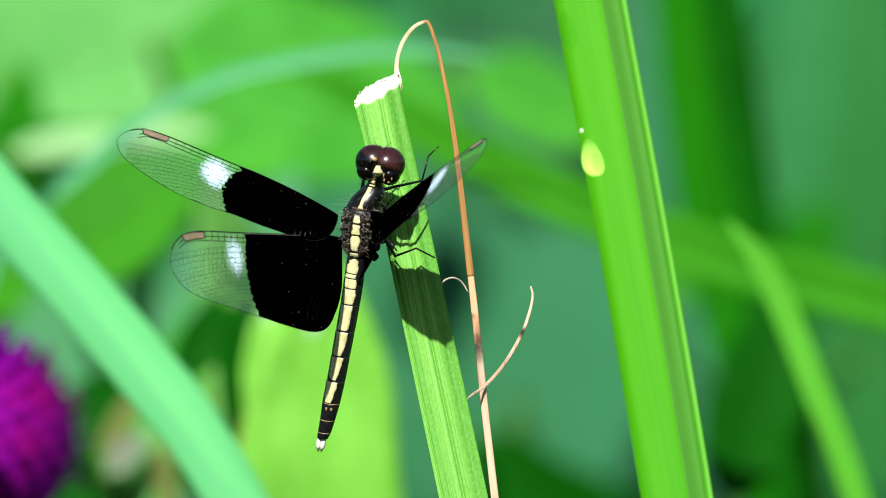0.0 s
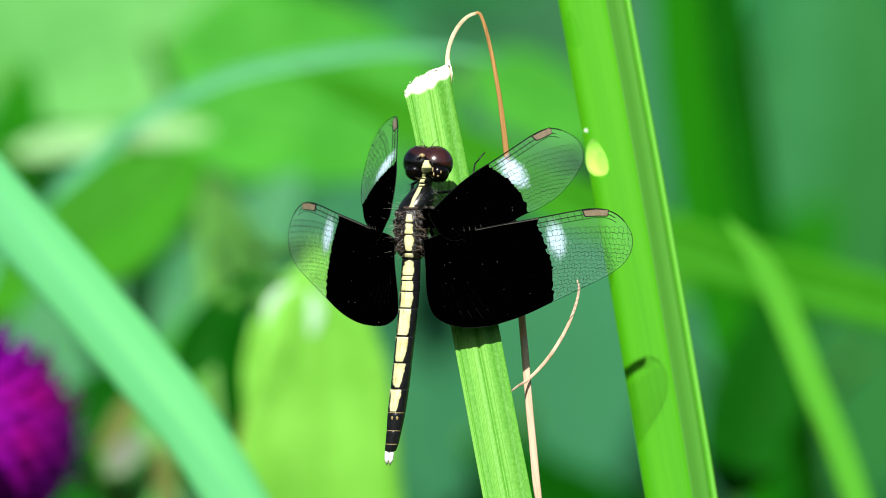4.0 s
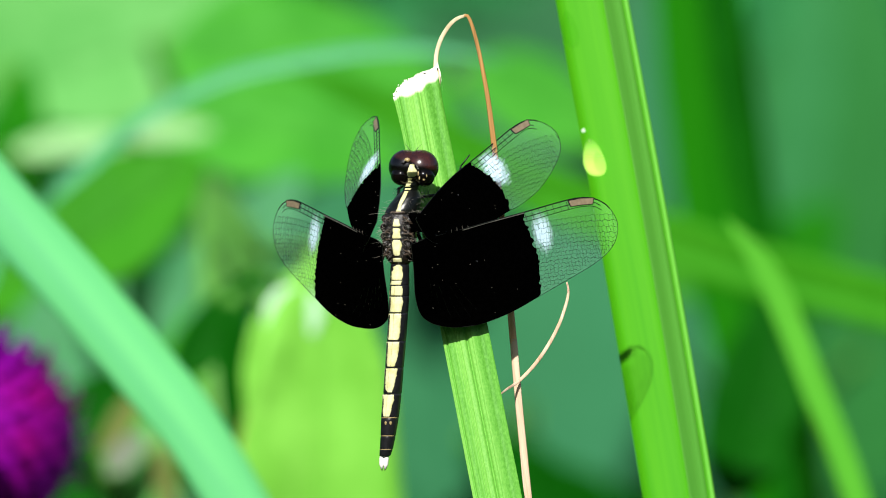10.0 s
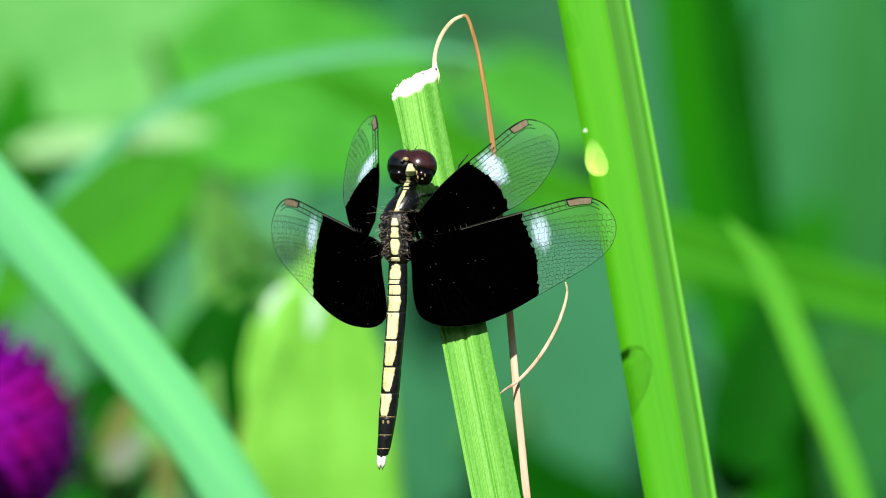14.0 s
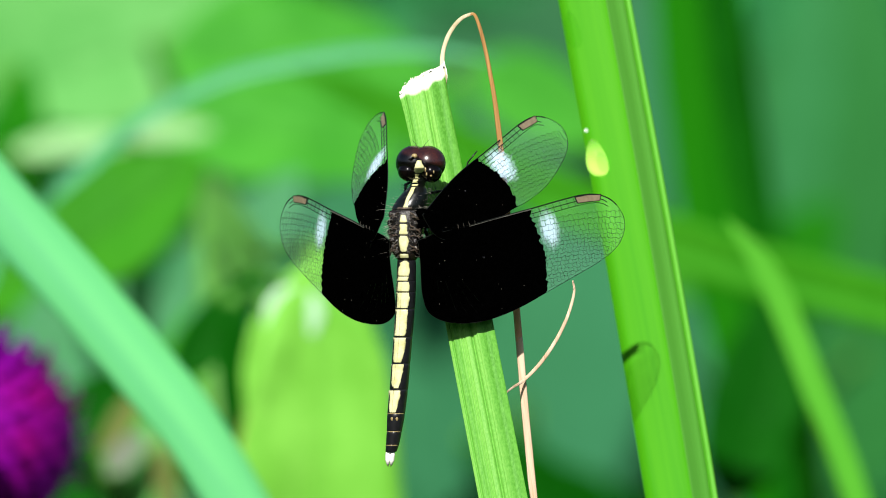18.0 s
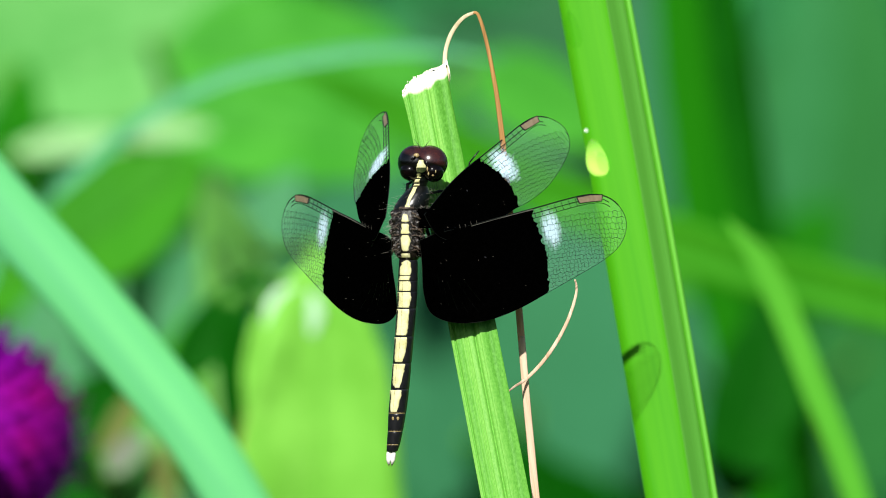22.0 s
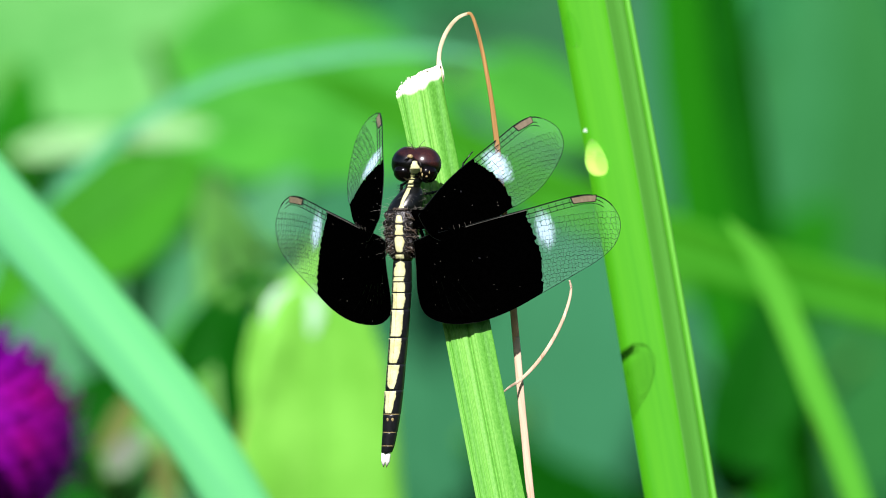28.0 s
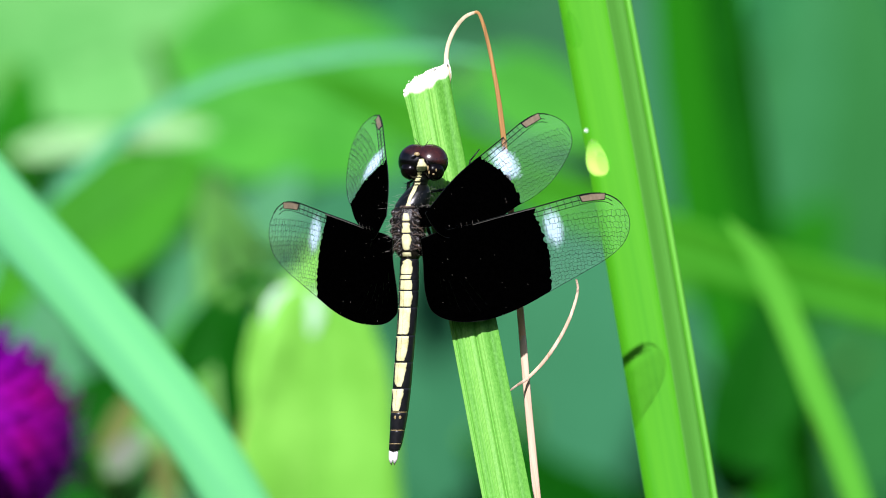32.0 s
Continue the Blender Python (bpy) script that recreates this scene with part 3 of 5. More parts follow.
# one small pale leaf is added as the bright highlight on the large leaf
leafy_plant("leafy green plant with a large hanging leaf", low(420, 0.36) + Vector((0, 0, 0.01)), [
    (566, 1030, 0.24, 1190, 285, -90, 12, "yellow_leaf"), (549, 1070, 0.243, 1130, 285, -90, 12, "edge_leaf"), (492, 716, 0.2406, 350, 110, -86, 12, "yellow_leaf"), (212, 748, 0.29, 130, 30, 62, 8, "dead_leaf"), (222, 802, 0.285, 90, 36, 48, 8, "pink_leaf"), (290, 850, 0.29, 140, 26, 100, 8, "dead_leaf"), (518, 566, 0.2394, 124, 92, -96, 12, "leaf_highlight"), (388, 572, 0.27, 240, 80, 52, 6, "leaf_dark_shade"), (400, 470, 0.40, 420, 150, 55, 15, "grey_leaf"),
    (330, 640, 0.38, 380, 100, 60, 15, "leaf"), (270, 800, 0.30, 320, 70, 80, 15, "lime"), (175, 720, 0.30, 200, 100, 40, 5, "leaf_dark_shade"), (425, 700, 0.262, 330, 60, -85, 8, "leaf_dark_shade")])
leafy_plant("low leafy plant with dull grey-green leaves", low(60, 0.48) + Vector((0, 0, 0.01)), [
    (120, 600, 0.42, 340, 200, 70, 20, "grey_leaf"), (40, 480, 0.45, 280, 160, 20, 25, "blade_mid"), (200, 850, 0.38, 300, 130, 10, 10, "leaf_dark_shade"), (22, 262, 0.46, 300, 110, 84, 10, "blade_dark"),
    (330, 860, 0.42, 260, 130, 70, 20, "grey_leaf")])
# the darkest leaf paints the shade behind the slender blade
leafy_plant("plant with deep green leaves, shade put into the darkest", low(1340, 0.75) + Vector((0, 0, 0.01)), [
    (1350, 680, 0.34, 430, 160, 74, 3, "leaf_dark_shade"), (1550, 330, 0.66, 600, 110, 85, 15, "teal_green"), (1480, 440, 0.68, 420, 160, 15, 15, "blade_dark"), (1235, 450, 0.6, 260, 120, 30, 15, "blade_mid"), (1385, 880, 0.52, 300, 110, 80, 10, "blade_dark")])
# near-black leaves that paint the shade low among the plants
leafy_plant("low plant with deep green leaves coloured dark for shade", low(960, 0.6) + Vector((0, 0, 0.01)), [
    (960, 880, 0.5, 330, 130, -38, 2, "leaf_dark_shade"), (1040, 905, 0.52, 360, 120, -24, 2, "leaf_dark_shade"), (900, 930, 0.54, 300, 150, 20, 5, "leaf_dark_shade")])


leafy_plant("blue-green shrub with large dull leaves", low(1262, 1.05) + Vector((0, 0, 0.01)), [
    (860, 170, 0.90, 520, 300, 10, 15, "teal_deep"), (990, 640, 0.88, 640, 360, 80, 15, "teal"), (1240, 640, 0.92, 560, 260, 85, 15, "teal"), (1460, 190, 0.95, 560, 300, 75, 15, "teal_green"),
    (770, 640, 0.94, 620, 260, 95, 15, "teal"), (1000, 100, 0.96, 520, 280, 60, 15, "teal_deep"), (1530, 650, 0.94, 520, 240, 85, 15, "teal_green"), (1140, 240, 0.98, 520, 260, 80, 15, "teal"), (1152, 130, 0.72, 460, 90, 88, 15, "teal"), (1415, 150, 0.8, 560, 120, 84, 15, "teal_light"), (1262, 690, 0.7, 520, 80, 96, 15, "teal"), (765, 500, 1.0, 600, 300, 100, 15, "teal"), (610, 420, 1.02, 520, 300, 80, 15, "teal"), (960, 380, 1.02, 520, 300, 70, 15, "teal")])


# ---- the purple globe flower ----
def globe_flower():
    c = P(-70, 776, 0.2)
    base = Vector((c.x - 0.01, c.y, 0))
    root = thing("globe_flower", "purple globe amaranth flower on a thin stem", "flower", at=base)
    v, f = tube(spline([Vector((0, 0, -0.01)), Vector((0.006, 0.004, 0.3)), c - base], 20), 0.0014, 8)
    part("stem", mesh_of("stem", v, f, M["stem"]), root)
    r = 226 * U * 1.17
    v, f = ball(c - base, 0.9 * r, 0.9 * r, 0.8 * r, 28, 18)
    part("flower_core", mesh_of("flower_core", v, f, M["purple"]), root)
    rnd = random.Random(8)
    for i in range(290):
        z = 1 - 2 * (i + 0.5) / 290
        a = i * 2.399963
        n = Vector((math.sqrt(1 - z * z) * math.cos(a), math.sqrt(1 - z * z) * math.sin(a), z))
        up = (n + Vector((0, 0, 0.9))).normalized()
        side = n.cross(Vector((0, 0, 1))).normalized()
        s = r * rnd.uniform(0.13, 0.2)
        p0 = c - base + Vector((n.x * 0.88, n.y * 0.88, n.z * 0.78)) * r
        tip = p0 + up * s * 0.95 + n * s * 0.2
        midp = p0.lerp(tip, 0.6) + n * s * 0.16
        vv = [p0 - side * s * 0.35, p0 + side * s * 0.35, midp + side * s * 0.42, tip, midp - side * s * 0.42, midp + n * s * 0.12]
        part("bract", mesh_of("bract", vv, [(0, 1, 2, 5), (0, 5, 4), (5, 2, 3), (4, 5, 3), (0, 4, 3, 2, 1)], M["purple"]), root)
    for s in (-1, 1):
        me = broad_leaf_mesh("leaf", 0.02, 0.009, M["leaf"], 0.2)
        ob = part("leaf", me, root)
        ob.matrix_basis = Matrix.Translation(c - base + Vector((0, 0, -r))) @ Euler((0, 0.2, 0 if s > 0 else math.pi)).to_matrix().to_4x4()
    return root


globe_flower()


# ---- the plants that close the place ----
def leaf_fan(verts, faces, at, turn, ln, wd):
    """Adds one folded leaf to a joined mass of foliage."""
    o = len(verts)
    for f, h in ((0, 0.05), (0.25, 0.8), (0.55, 1.0), (0.8, 0.6), (1, 0.03)):
        for q in (-1, 0, 1):
            verts.append(at + turn @ Vector((f * ln - ln / 2, q * h * wd / 2, 0.14 * wd * abs(q) - 0.2 * ln * f * f)))
    for r in range(4):
        for q in range(2):
            faces.append((o + r * 3 + q, o + r * 3 + q + 1, o + r * 3 + q + 4, o + r * 3 + q + 3))


def free_turn(rnd):
    return Matrix.Rotation(rnd.uniform(0, 6.28), 3, "Y") @ Matrix.Rotation(rnd.uniform(-0.9, 0.9), 3, "Z") @ Matrix.Rotation(rnd.uniform(0.7, 1.9), 3, "X")


def bank():
    """A clipped bank of foliage behind the plants, rounded along its top and ends."""
    rnd = random.Random(12)
    verts, faces = [], []
    for i in range(17000):
        x, z = rnd.gauss(0, 0.75) if i < 12000 else rnd.uniform(-2.7, 2.7), rnd.uniform(0.0, 1.25)
        y = 1.9 + 0.16 * rnd.random() + max(0, z - 1.0) ** 2 * 3 + max(0, abs(x) - 1.9) * 0.5
        leaf_fan(verts, faces, Vector((x, y, z)), free_turn(rnd), rnd.uniform(0.05, 0.11), rnd.uniform(0.022, 0.045))
    for i in range(2600):
        x, a = rnd.uniform(-2.6, 2.6), rnd.uniform(0.0, math.pi)
        leaf_fan(verts, faces, Vector((x, 2.5 - 0.42 * math.cos(a), 0.95 + 0.36 * math.sin(a))), free_turn(rnd), rnd.uniform(0.07, 0.13), rnd.uniform(0.03, 0.055))
    for i in range(1800):
        a, z = rnd.uniform(0, math.pi), rnd.uniform(0, 1.15)
        end = rnd.choice((-1, 1))
        leaf_fan(verts, faces, Vector((end * (2.55 + 0.2 * math.sin(a)), 2.5 - 0.45 * math.cos(a), z)), Matrix.Rotation(end * math.pi / 2, 3, "Z") @ free_turn(rnd), rnd.uniform(0.07, 0.13), rnd.uniform(0.03, 0.055))
    tagged(new("hedge", mesh_of("hedge", verts, faces, M["hedge"])), "dense shady blue-green foliage behind the plants", "foliage", kind="stuff")
    rings = []
    for k in range(15):
        x = -2.7 + 5.4 * k / 14
        f = 1 - max(0, abs(x) - 2.2) ** 2 * 1.6
        prof = [(2.1, -0.05), (2.1, 0.5), (2.13, 0.9), (2.25, 1.15), (2.5, 1.25), (2.75, 1.15), (2.88, 0.9), (2.9, 0.5), (2.9, -0.05)]
        rings.append([Vector((x, 2.5 + (y - 2.5) * f, z * f + 0.04 * noise.noise(Vector((x * 3, y * 5, z * 3))))) for y, z in prof])
    tagged(new("hedge_core", mesh_of("hedge_core", *loft(rings), M["hedge_core"])), "dark dense inside of the foliage", "foliage", kind="stuff")


def sky_blocking_shrubs():
    """Unseen tall shrubs added all round to block light from the sky's rim."""
    rnd = random.Random(21)
    verts, faces, rings = [], [], []
    for k in range(49):
        a = 2 * math.pi * k / 48
        r, h = 6.0 + 0.5 * noise.noise(Vector((math.cos(a) * 2, math.sin(a) * 2, 0))), 1.3 + 0.3 * noise.noise(Vector((math.cos(a) * 3, math.sin(a) * 3, 5)))
        d = Vector((math.cos(a), math.sin(a), 0))
        rings.append([d * rr + Vector((0, 0, z)) for rr, z in ((r, -0.05), (r - 0.1, 0.5 * h), (r + 0.2, 0.9 * h), (r + 0.7, h), (r + 1.2, 0.9 * h), (r + 1.4, -0.05))])
    tagged(new("added_shrubs_core", mesh_of("added_shrubs_core", *loft(rings, caps=False), M["hedge_core"])), "dense inside of the unseen shrubs added against the low sky", "foliage", kind="stuff")
    for i in range(9000):
        a, z = rnd.uniform(0, 2 * math.pi), rnd.uniform(0, 1.6)
        r = 5.95 + 0.5 * noise.noise(Vector((math.cos(a) * 2, math.sin(a) * 2, 0))) + rnd.uniform(-0.25, 0.1) + max(0, z - 1.1) * 0.9
        turn = Matrix.Rotation(a + math.pi / 2, 3, "Z") @ free_turn(rnd)
        leaf_fan(verts, faces, Vector((math.cos(a) * r, math.sin(a) * r, z)), turn, rnd.uniform(0.16, 0.3), rnd.uniform(0.07, 0.13))
    tagged(new("added_shrubs", mesh_of("added_shrubs", verts, faces, M["hedge"])), "unseen green leafy shrubs added all round to block the low sky", "foliage", kind="stuff")


def lawn():
    """Short grass over the soil."""
    rnd = random.Random(31)
    verts, faces = [], []
    for i in range(60000):
        r, a = 5.6 * math.sqrt(rnd.random()) * rnd.random() ** 0.35, rnd.uniform(0, 2 * math.pi)
        x, y = r * math.cos(a), r * math.sin(a) + 0.3
        h, w, t = rnd.uniform(0.06, 0.22), rnd.uniform(0.003, 0.006), rnd.uniform(0, 2 * math.pi)
        side, lean = Vector((math.cos(t), math.sin(t), 0)) * w, Vector((math.sin(t), -math.cos(t), 0)) * h * rnd.uniform(0.1, 0.6)
        base, o = Vector((x, y, -0.015)), len(verts)
        verts += [base - side, base + side, base + side * 0.8 + lean * 0.35 + Vector((0, 0, h * 0.6)), base - side * 0.8 + lean * 0.35 + Vector((0, 0, h * 0.6)), base + lean + Vector((0, 0, h))]
        faces += [(o, o + 1, o + 2, o + 3), (o + 3, o + 2, o + 4)]
    tagged(new("lawn", mesh_of("lawn", verts, faces, M["grass"])), "short green grass over the garden soil", "grass", kind="stuff")


bank()
sky_blocking_shrubs()
lawn()


# ---- the dragonfly ----
WAIST = P(700, 460, -74 * U)      # where the wings' thorax meets the abdomen


def B(a, b, y=0.0):
    """A place on the dragonfly from its waist, in plan units: right, up along the body, back from the axis."""
    return Vector((a, y, b)) * U


def wing_outline(hind):
    if hind:
        c = [(-4, 8), (25, 11), (70, 9), (150, 9), (227, 8), (300, 8), (345, 6), (378, -3), (402, -22), (414, -50), (409, -75), (388, -98), (350, -114), (300, -126), (225, -142), (165, -155), (110, -162), (68, -160), (32, -149), (6, -124), (-6, -84), (-5, -35)]
    else:
        c = [(0, 0), (80, 8), (150, 9), (200, 6), (280, 2), (340, -1), (380, -9), (406, -27), (421, -52), (418, -73), (397, -92), (350, -106), (290, -114), (230, -111), (185, -103), (135, -97), (85, -85), (46, -74), (18, -62), (2, -42), (-2, -18)]
    pts = spline([(x, 0, z) for x, z in c + [c[0]]], 150)[:-1]
    return [(p.x, p.z) for p in pts]


def inside(poly, x, z):
    hit = False
    for (x0, z0), (x1, z1) in zip(poly, poly[1:] + poly[:1]):
        if (z0 > z) != (z1 > z) and x < (x1 - x0) * (z - z0) / (z1 - z0) + x0:
            hit = not hit
    return hit


def slab(poly, half, sg, y=0.0):
    """A thin plate from an outline in the wing's plane."""
    n = len(poly)
    v = [Vector((sg * x, y - half, z)) * U for x, z in poly] + [Vector((sg * x, y + half, z)) * U for x, z in poly]
    f = [tuple(range(n)), tuple(range(2 * n - 1, n - 1, -1))] + [(i, (i + 1) % n, n + (i + 1) % n, n + i) for i in range(n)]
    return v, f


def strip(a, b, w, half, sg):
    d = Vector((b[0] - a[0], b[1] - a[1]))
    if d.length < 1e-6:
        return [], []
    n = Vector((-d.y, d.x)).normalized() * w / 2
    return slab([(a[0] - n.x, a[1] - n.y), (b[0] - n.x, b[1] - n.y), (b[0] + n.x, b[1] + n.y), (a[0] + n.x, a[1] + n.y)], half, sg)


def bent(verts):
    """The rear base of the wing curves down from the wing's plane."""
    out = []
    for v in verts:
        f = max(0.0, min(1.0, -v.z / (125 * U)))
        out.append(v + Vector((0, 36 * U * f ** 1.3 * math.exp(-(v.x / (95 * U)) ** 2), 0)))
    return out


def wing(parent, name, hind, sg, hinge, seed):
    rnd = random.Random(seed)
    outline = wing_outline(hind)
    if sg > 0:
        outline = [(x - 11 * max(0.0, 1 - max(0, x) / 40), z) for x, z in outline]
    lead, trail = (224, 214) if hind else (191, 186)
    depth = -162 if hind else -121

    def edge(z):
        f = max(0, min(1, z / depth))
        return lead + (trail - lead) * f + (14 if hind else 24) * math.sin(math.pi * f)
    clear_part = [p for p in outline if p[0] > edge(p[1]) - 8]
    k = max(range(len(clear_part)), key=lambda q: Vector(clear_part[q]).length and (Vector(clear_part[q]) - Vector(clear_part[q - 1])).length)
    clear_part = clear_part[k:] + clear_part[:k]
    sheet = [Vector((sg * x, 0, z)) * U for x, z in clear_part]
    root = part(name, mesh_of(name, sheet, [tuple(range(len(sheet)))], M["film"], smooth=False), parent, "clear wing tip on a large black wing base")
    root.location = hinge
    # black base with a ragged outer border, row by row from the front edge to the rear one
    zmax, zmin = max(z for x, z in outline if x < lead), min(z for x, z in outline)
    rows, n = [], 14
    for r in range(47):
        z = zmax - 0.15 + (zmin - zmax + 0.3) * r / 46
        xs = sorted(x0 + (x1 - x0) * (z - z0) / (z1 - z0) for (x0, z0), (x1, z1) in zip(outline, outline[1:] + outline[:1]) if (z0 > z) != (z1 > z))
        lo, hi = xs[0], min(xs[-1], edge(z) + rnd.uniform(-2.6, 2.6) + 4 * noise.noise(Vector((z / 8, seed, 0))) + 2.2 * abs(math.sin(z / 4.2)))
        if hi <= lo:
            hi = lo + 1
        rows.append([(lo + (hi - lo) * c / n, z) for c in range(n + 1)])
    front = [Vector((sg * x, -0.7, z)) * U for row in rows for x, z in row]
    back = [q + Vector((0, 1.4 * U, 0)) for q in front]
    w, m = n + 1, len(front)
    quads = [(a * w + c, a * w + c + 1, (a + 1) * w + c + 1, (a + 1) * w + c) for a in range(len(rows) - 1) for c in range(n)]
    ring = [a * w for a in range(len(rows))] + [(len(rows) - 1) * w + c for c in range(1, w)] + [a * w + n for a in range(len(rows) - 2, -1, -1)] + list(range(n - 1, 0, -1))
    walls = [(p, q, m + q, m + p) for p, q in zip(ring, ring[1:] + ring[:1])]
    part("black_patch", mesh_of("black_patch", bent(front + back), quads + [tuple(m + t for t in reversed(q)) for q in quads] + walls, M["wing_black"], smooth=False), root, "opaque velvety black wing base")
    # glossy ridges of the main veins on the black
    ends = [(18, -98), (32, -120), (48, -134), (64, -142), (82, -146), (100, -146)] if hind else [(20, -76), (40, -84), (62, -92)]
    ridges = []
    for ex, ez in ends:
        run = [(6 + (ex - 6) * f, -6 + (ez + 6) * f ** 1.25) for f in (0.62 + 0.38 * k / 14 for k in range(15))]
        ridges += [strip(a, b, rnd.uniform(0.4, 0.8), 1.1, sg) for a, b in zip(run, run[1:]) if rnd.random() < 0.45]
    verts, faces = merge(*ridges)
    tagged(part("vein_ridges", mesh_of("vein_ridges", bent(verts), faces, M["ridge_vein"], smooth=False), root, "glossy black vein ridges"), kind="stuff")
    # pale strips scattered over the black, glints put into their colour
    flecks = []
    while len(flecks) < (13 if hind else 7):
        x, z = rnd.uniform(12, lead - 12), rnd.uniform(zmin + 8, zmax - 4)
        if rnd.random() < x / 260 or not inside(outline, x, z) or x > edge(z) - 8:
            continue
        far = math.hypot(x, z)
        run = rnd.uniform(0.6, 1.8) / far
        flecks.append(strip((x, z), (x + x * run, z + z * run), rnd.uniform(0.25, 0.5), 1.3, sg))
    verts, faces = merge(*flecks)
    tagged(part("wing_glints", mesh_of("wing_glints", bent(verts), faces, M["bristle"], smooth=False), root, "tiny pale strips painted as glints on the black"), kind="stuff")
    # stigma under the front edge
    x0, x1 = (324, 378) if hind else (332, 384)
    top = lambda x: max(z for xx, z in outline if abs(xx - x) < 9 and z > -40)
    sp = [(x0, top(x0) - 1.5), ((x0 + x1) / 2, top((x0 + x1) / 2) - 1.5), (x1, top(x1) - 1.5), (x1 - 5, top(x1) - 12), ((x0 + x1) / 2, top((x0 + x1) / 2) - 14), (x0 + 3, top(x0) - 13)]
    part("stigma", mesh_of("stigma", *slab(sp, 0.9, sg), M["stigma"], smooth=False), root, "grey-brown wing cell")
    frame_of = [strip(a, b, 1.5, 0.95, sg) for a, b in zip(sp, sp[1:] + sp[:1])]
    # veins: the rim, long veins and the net of small cells
    bars = frame_of
    for (a, b) in zip(outline, outline[1:] + outline[:1]):
        front = a[1] > -24 and a[0] > 0
        bars.append(strip(a, b, 2.1 if front else 0.75, 0.4, sg))
    for dz, w in ((9, 2.0), (17, 1.6)):
        run = [(x, top(min(x, 375)) - dz * (1 if x < 320 else 1.0) - (0 if x < 375 else (x - 375) * 0.8)) for x in range(lead - 4, 392, 8)]
        bars += [strip(a, b, w * 0.65, 0.4, sg) for a, b in zip(run, run[1:])]
    for x in range(lead + 6, 330, 15):
        bars.append(strip((x, top(x) - 2), (x + 2, top(x) - 17), 0.75, 0.4, sg))
    rows_z, z = [], -18.0
    while z > depth - 30:
        rows_z.append(z)
        z -= (9.5 if hind else 8.0) if len(rows_z) < 4 else 6.8
    bow = 0.0017 if hind else 0.0024

    def run_of(k, x):
        """The k-th long vein's place at x: it leaves the black level and bends to the rear margin."""
        dx = x - lead
        return rows_z[k] - bow * max(0, dx) ** 2 * (0.35 + 0.75 * k / len(rows_z)) + 1.2 * math.sin(x / 2.4 + k * 2.1)
    cell_list = []
    for k in range(len(rows_z)):
        step = (10.5 if hind else 8.5) if k < 4 else 7.6
        xs = [lead - 8 + (k % 2) * step / 2]
        while xs[-1] < 424:
            xs.append(xs[-1] + step * rnd.uniform(0.7, 1.3) * (1.0 if xs[-1] < 330 else 0.85))
        run = [(x, run_of(k, x)) for x in (lead - 8 + 2.2 * i for i in range(100))]
        for a, b in zip(run, run[1:]):
            if a[0] > edge(a[1]) - 4 and inside(outline, *a) and inside(outline, *b) and a[1] < top(min(a[0], 378)) - 15:
                bars.append(strip(a, b, 0.55 if k % 4 == 1 else 0.36, 0.25, sg))
        if k + 1 < len(rows_z):
            for x, x2 in zip(xs, xs[1:]):
                a, b = (x, run_of(k, x)), (x + rnd.uniform(-1.8, 1.8), run_of(k + 1, x))
                if a[0] > edge(a[1]) - 4 and inside(outline, *a) and inside(outline, *b) and a[1] < top(min(a[0], 378)) - 12:
                    bars.append(strip(a, b, 0.36, 0.25, sg))
                cell_list.append([a, (x2, run_of(k, x2)), (x2, run_of(k + 1, x2)), b])
    # white bloom beside the black, cell by cell between the veins
    cx, cz, rx, rz = (27, -36, 32, 56) if hind else (27, -32, 42, 54)
    px = edge(cz) + cx
    first = [[(x, top(x) - 3), (x + 11, top(x + 11) - 3), (x + 11, run_of(0, x + 11)), (x, run_of(0, x))] for x in range(lead + 4, lead + 60, 11)]
    groups = []
    for poly in first + cell_list:
        mx, mz = sum(q[0] for q in poly) / 4, sum(q[1] for q in poly) / 4
        if ((mx - px) / rx) ** 2 + ((mz - cz) / rz) ** 2 > 1 or mx < edge(mz) + 1 or not all(inside(outline, *q) for q in poly):
            continue
        groups.append(slab([(mx + (q[0] - mx) * 0.98 - px, mz + (q[1] - mz) * 0.98 - cz) for q in poly], 0.08, sg))
    bloom = part("white_patch", mesh_of("white_patch", *merge(*groups), M["bloom_hind" if hind else "bloom_fore"], smooth=False), root, "bluish white patch beside the black")
    bloom.location = Vector((sg * px, 0, cz)) * U
    if hind:
        run = [(x, top(x) - 1.2) for x in range(96, lead + 6, 12)]
        part("costa", mesh_of("costa", *merge(*[strip(a, b, 0.7 + 1.1 * k / len(run), 2.2, sg) for k, (a, b) in enumerate(zip(run, run[1:]))]), M["costa"], smooth=False), root, "pale front vein")
    if hind:
        ticks = []
        for x in range(72, 112, 12):
            a = Vector((sg * x, -1.2, top(x) - 1)) * U
            ticks.append(tube([a, a + Vector((-0.3 * sg, -2.0, 3.5)) * U, a + Vector((-1.2 * sg, -3.4, 7 + 2 * rnd.random())) * U], [0.24 * U, 0.2 * U, 0.08 * U], 4))
        tagged(part("spine_row", mesh_of("spine_row", *merge(*ticks), M["bristle"]), root, "short pale spines on the front vein"), kind="stuff")
    verts, faces = merge(*bars)
    tagged(part("vein_net", mesh_of("vein_net", bent(verts), faces, M["vein"], smooth=False), root, "fine dark net of wing veins"), kind="stuff")
    return root


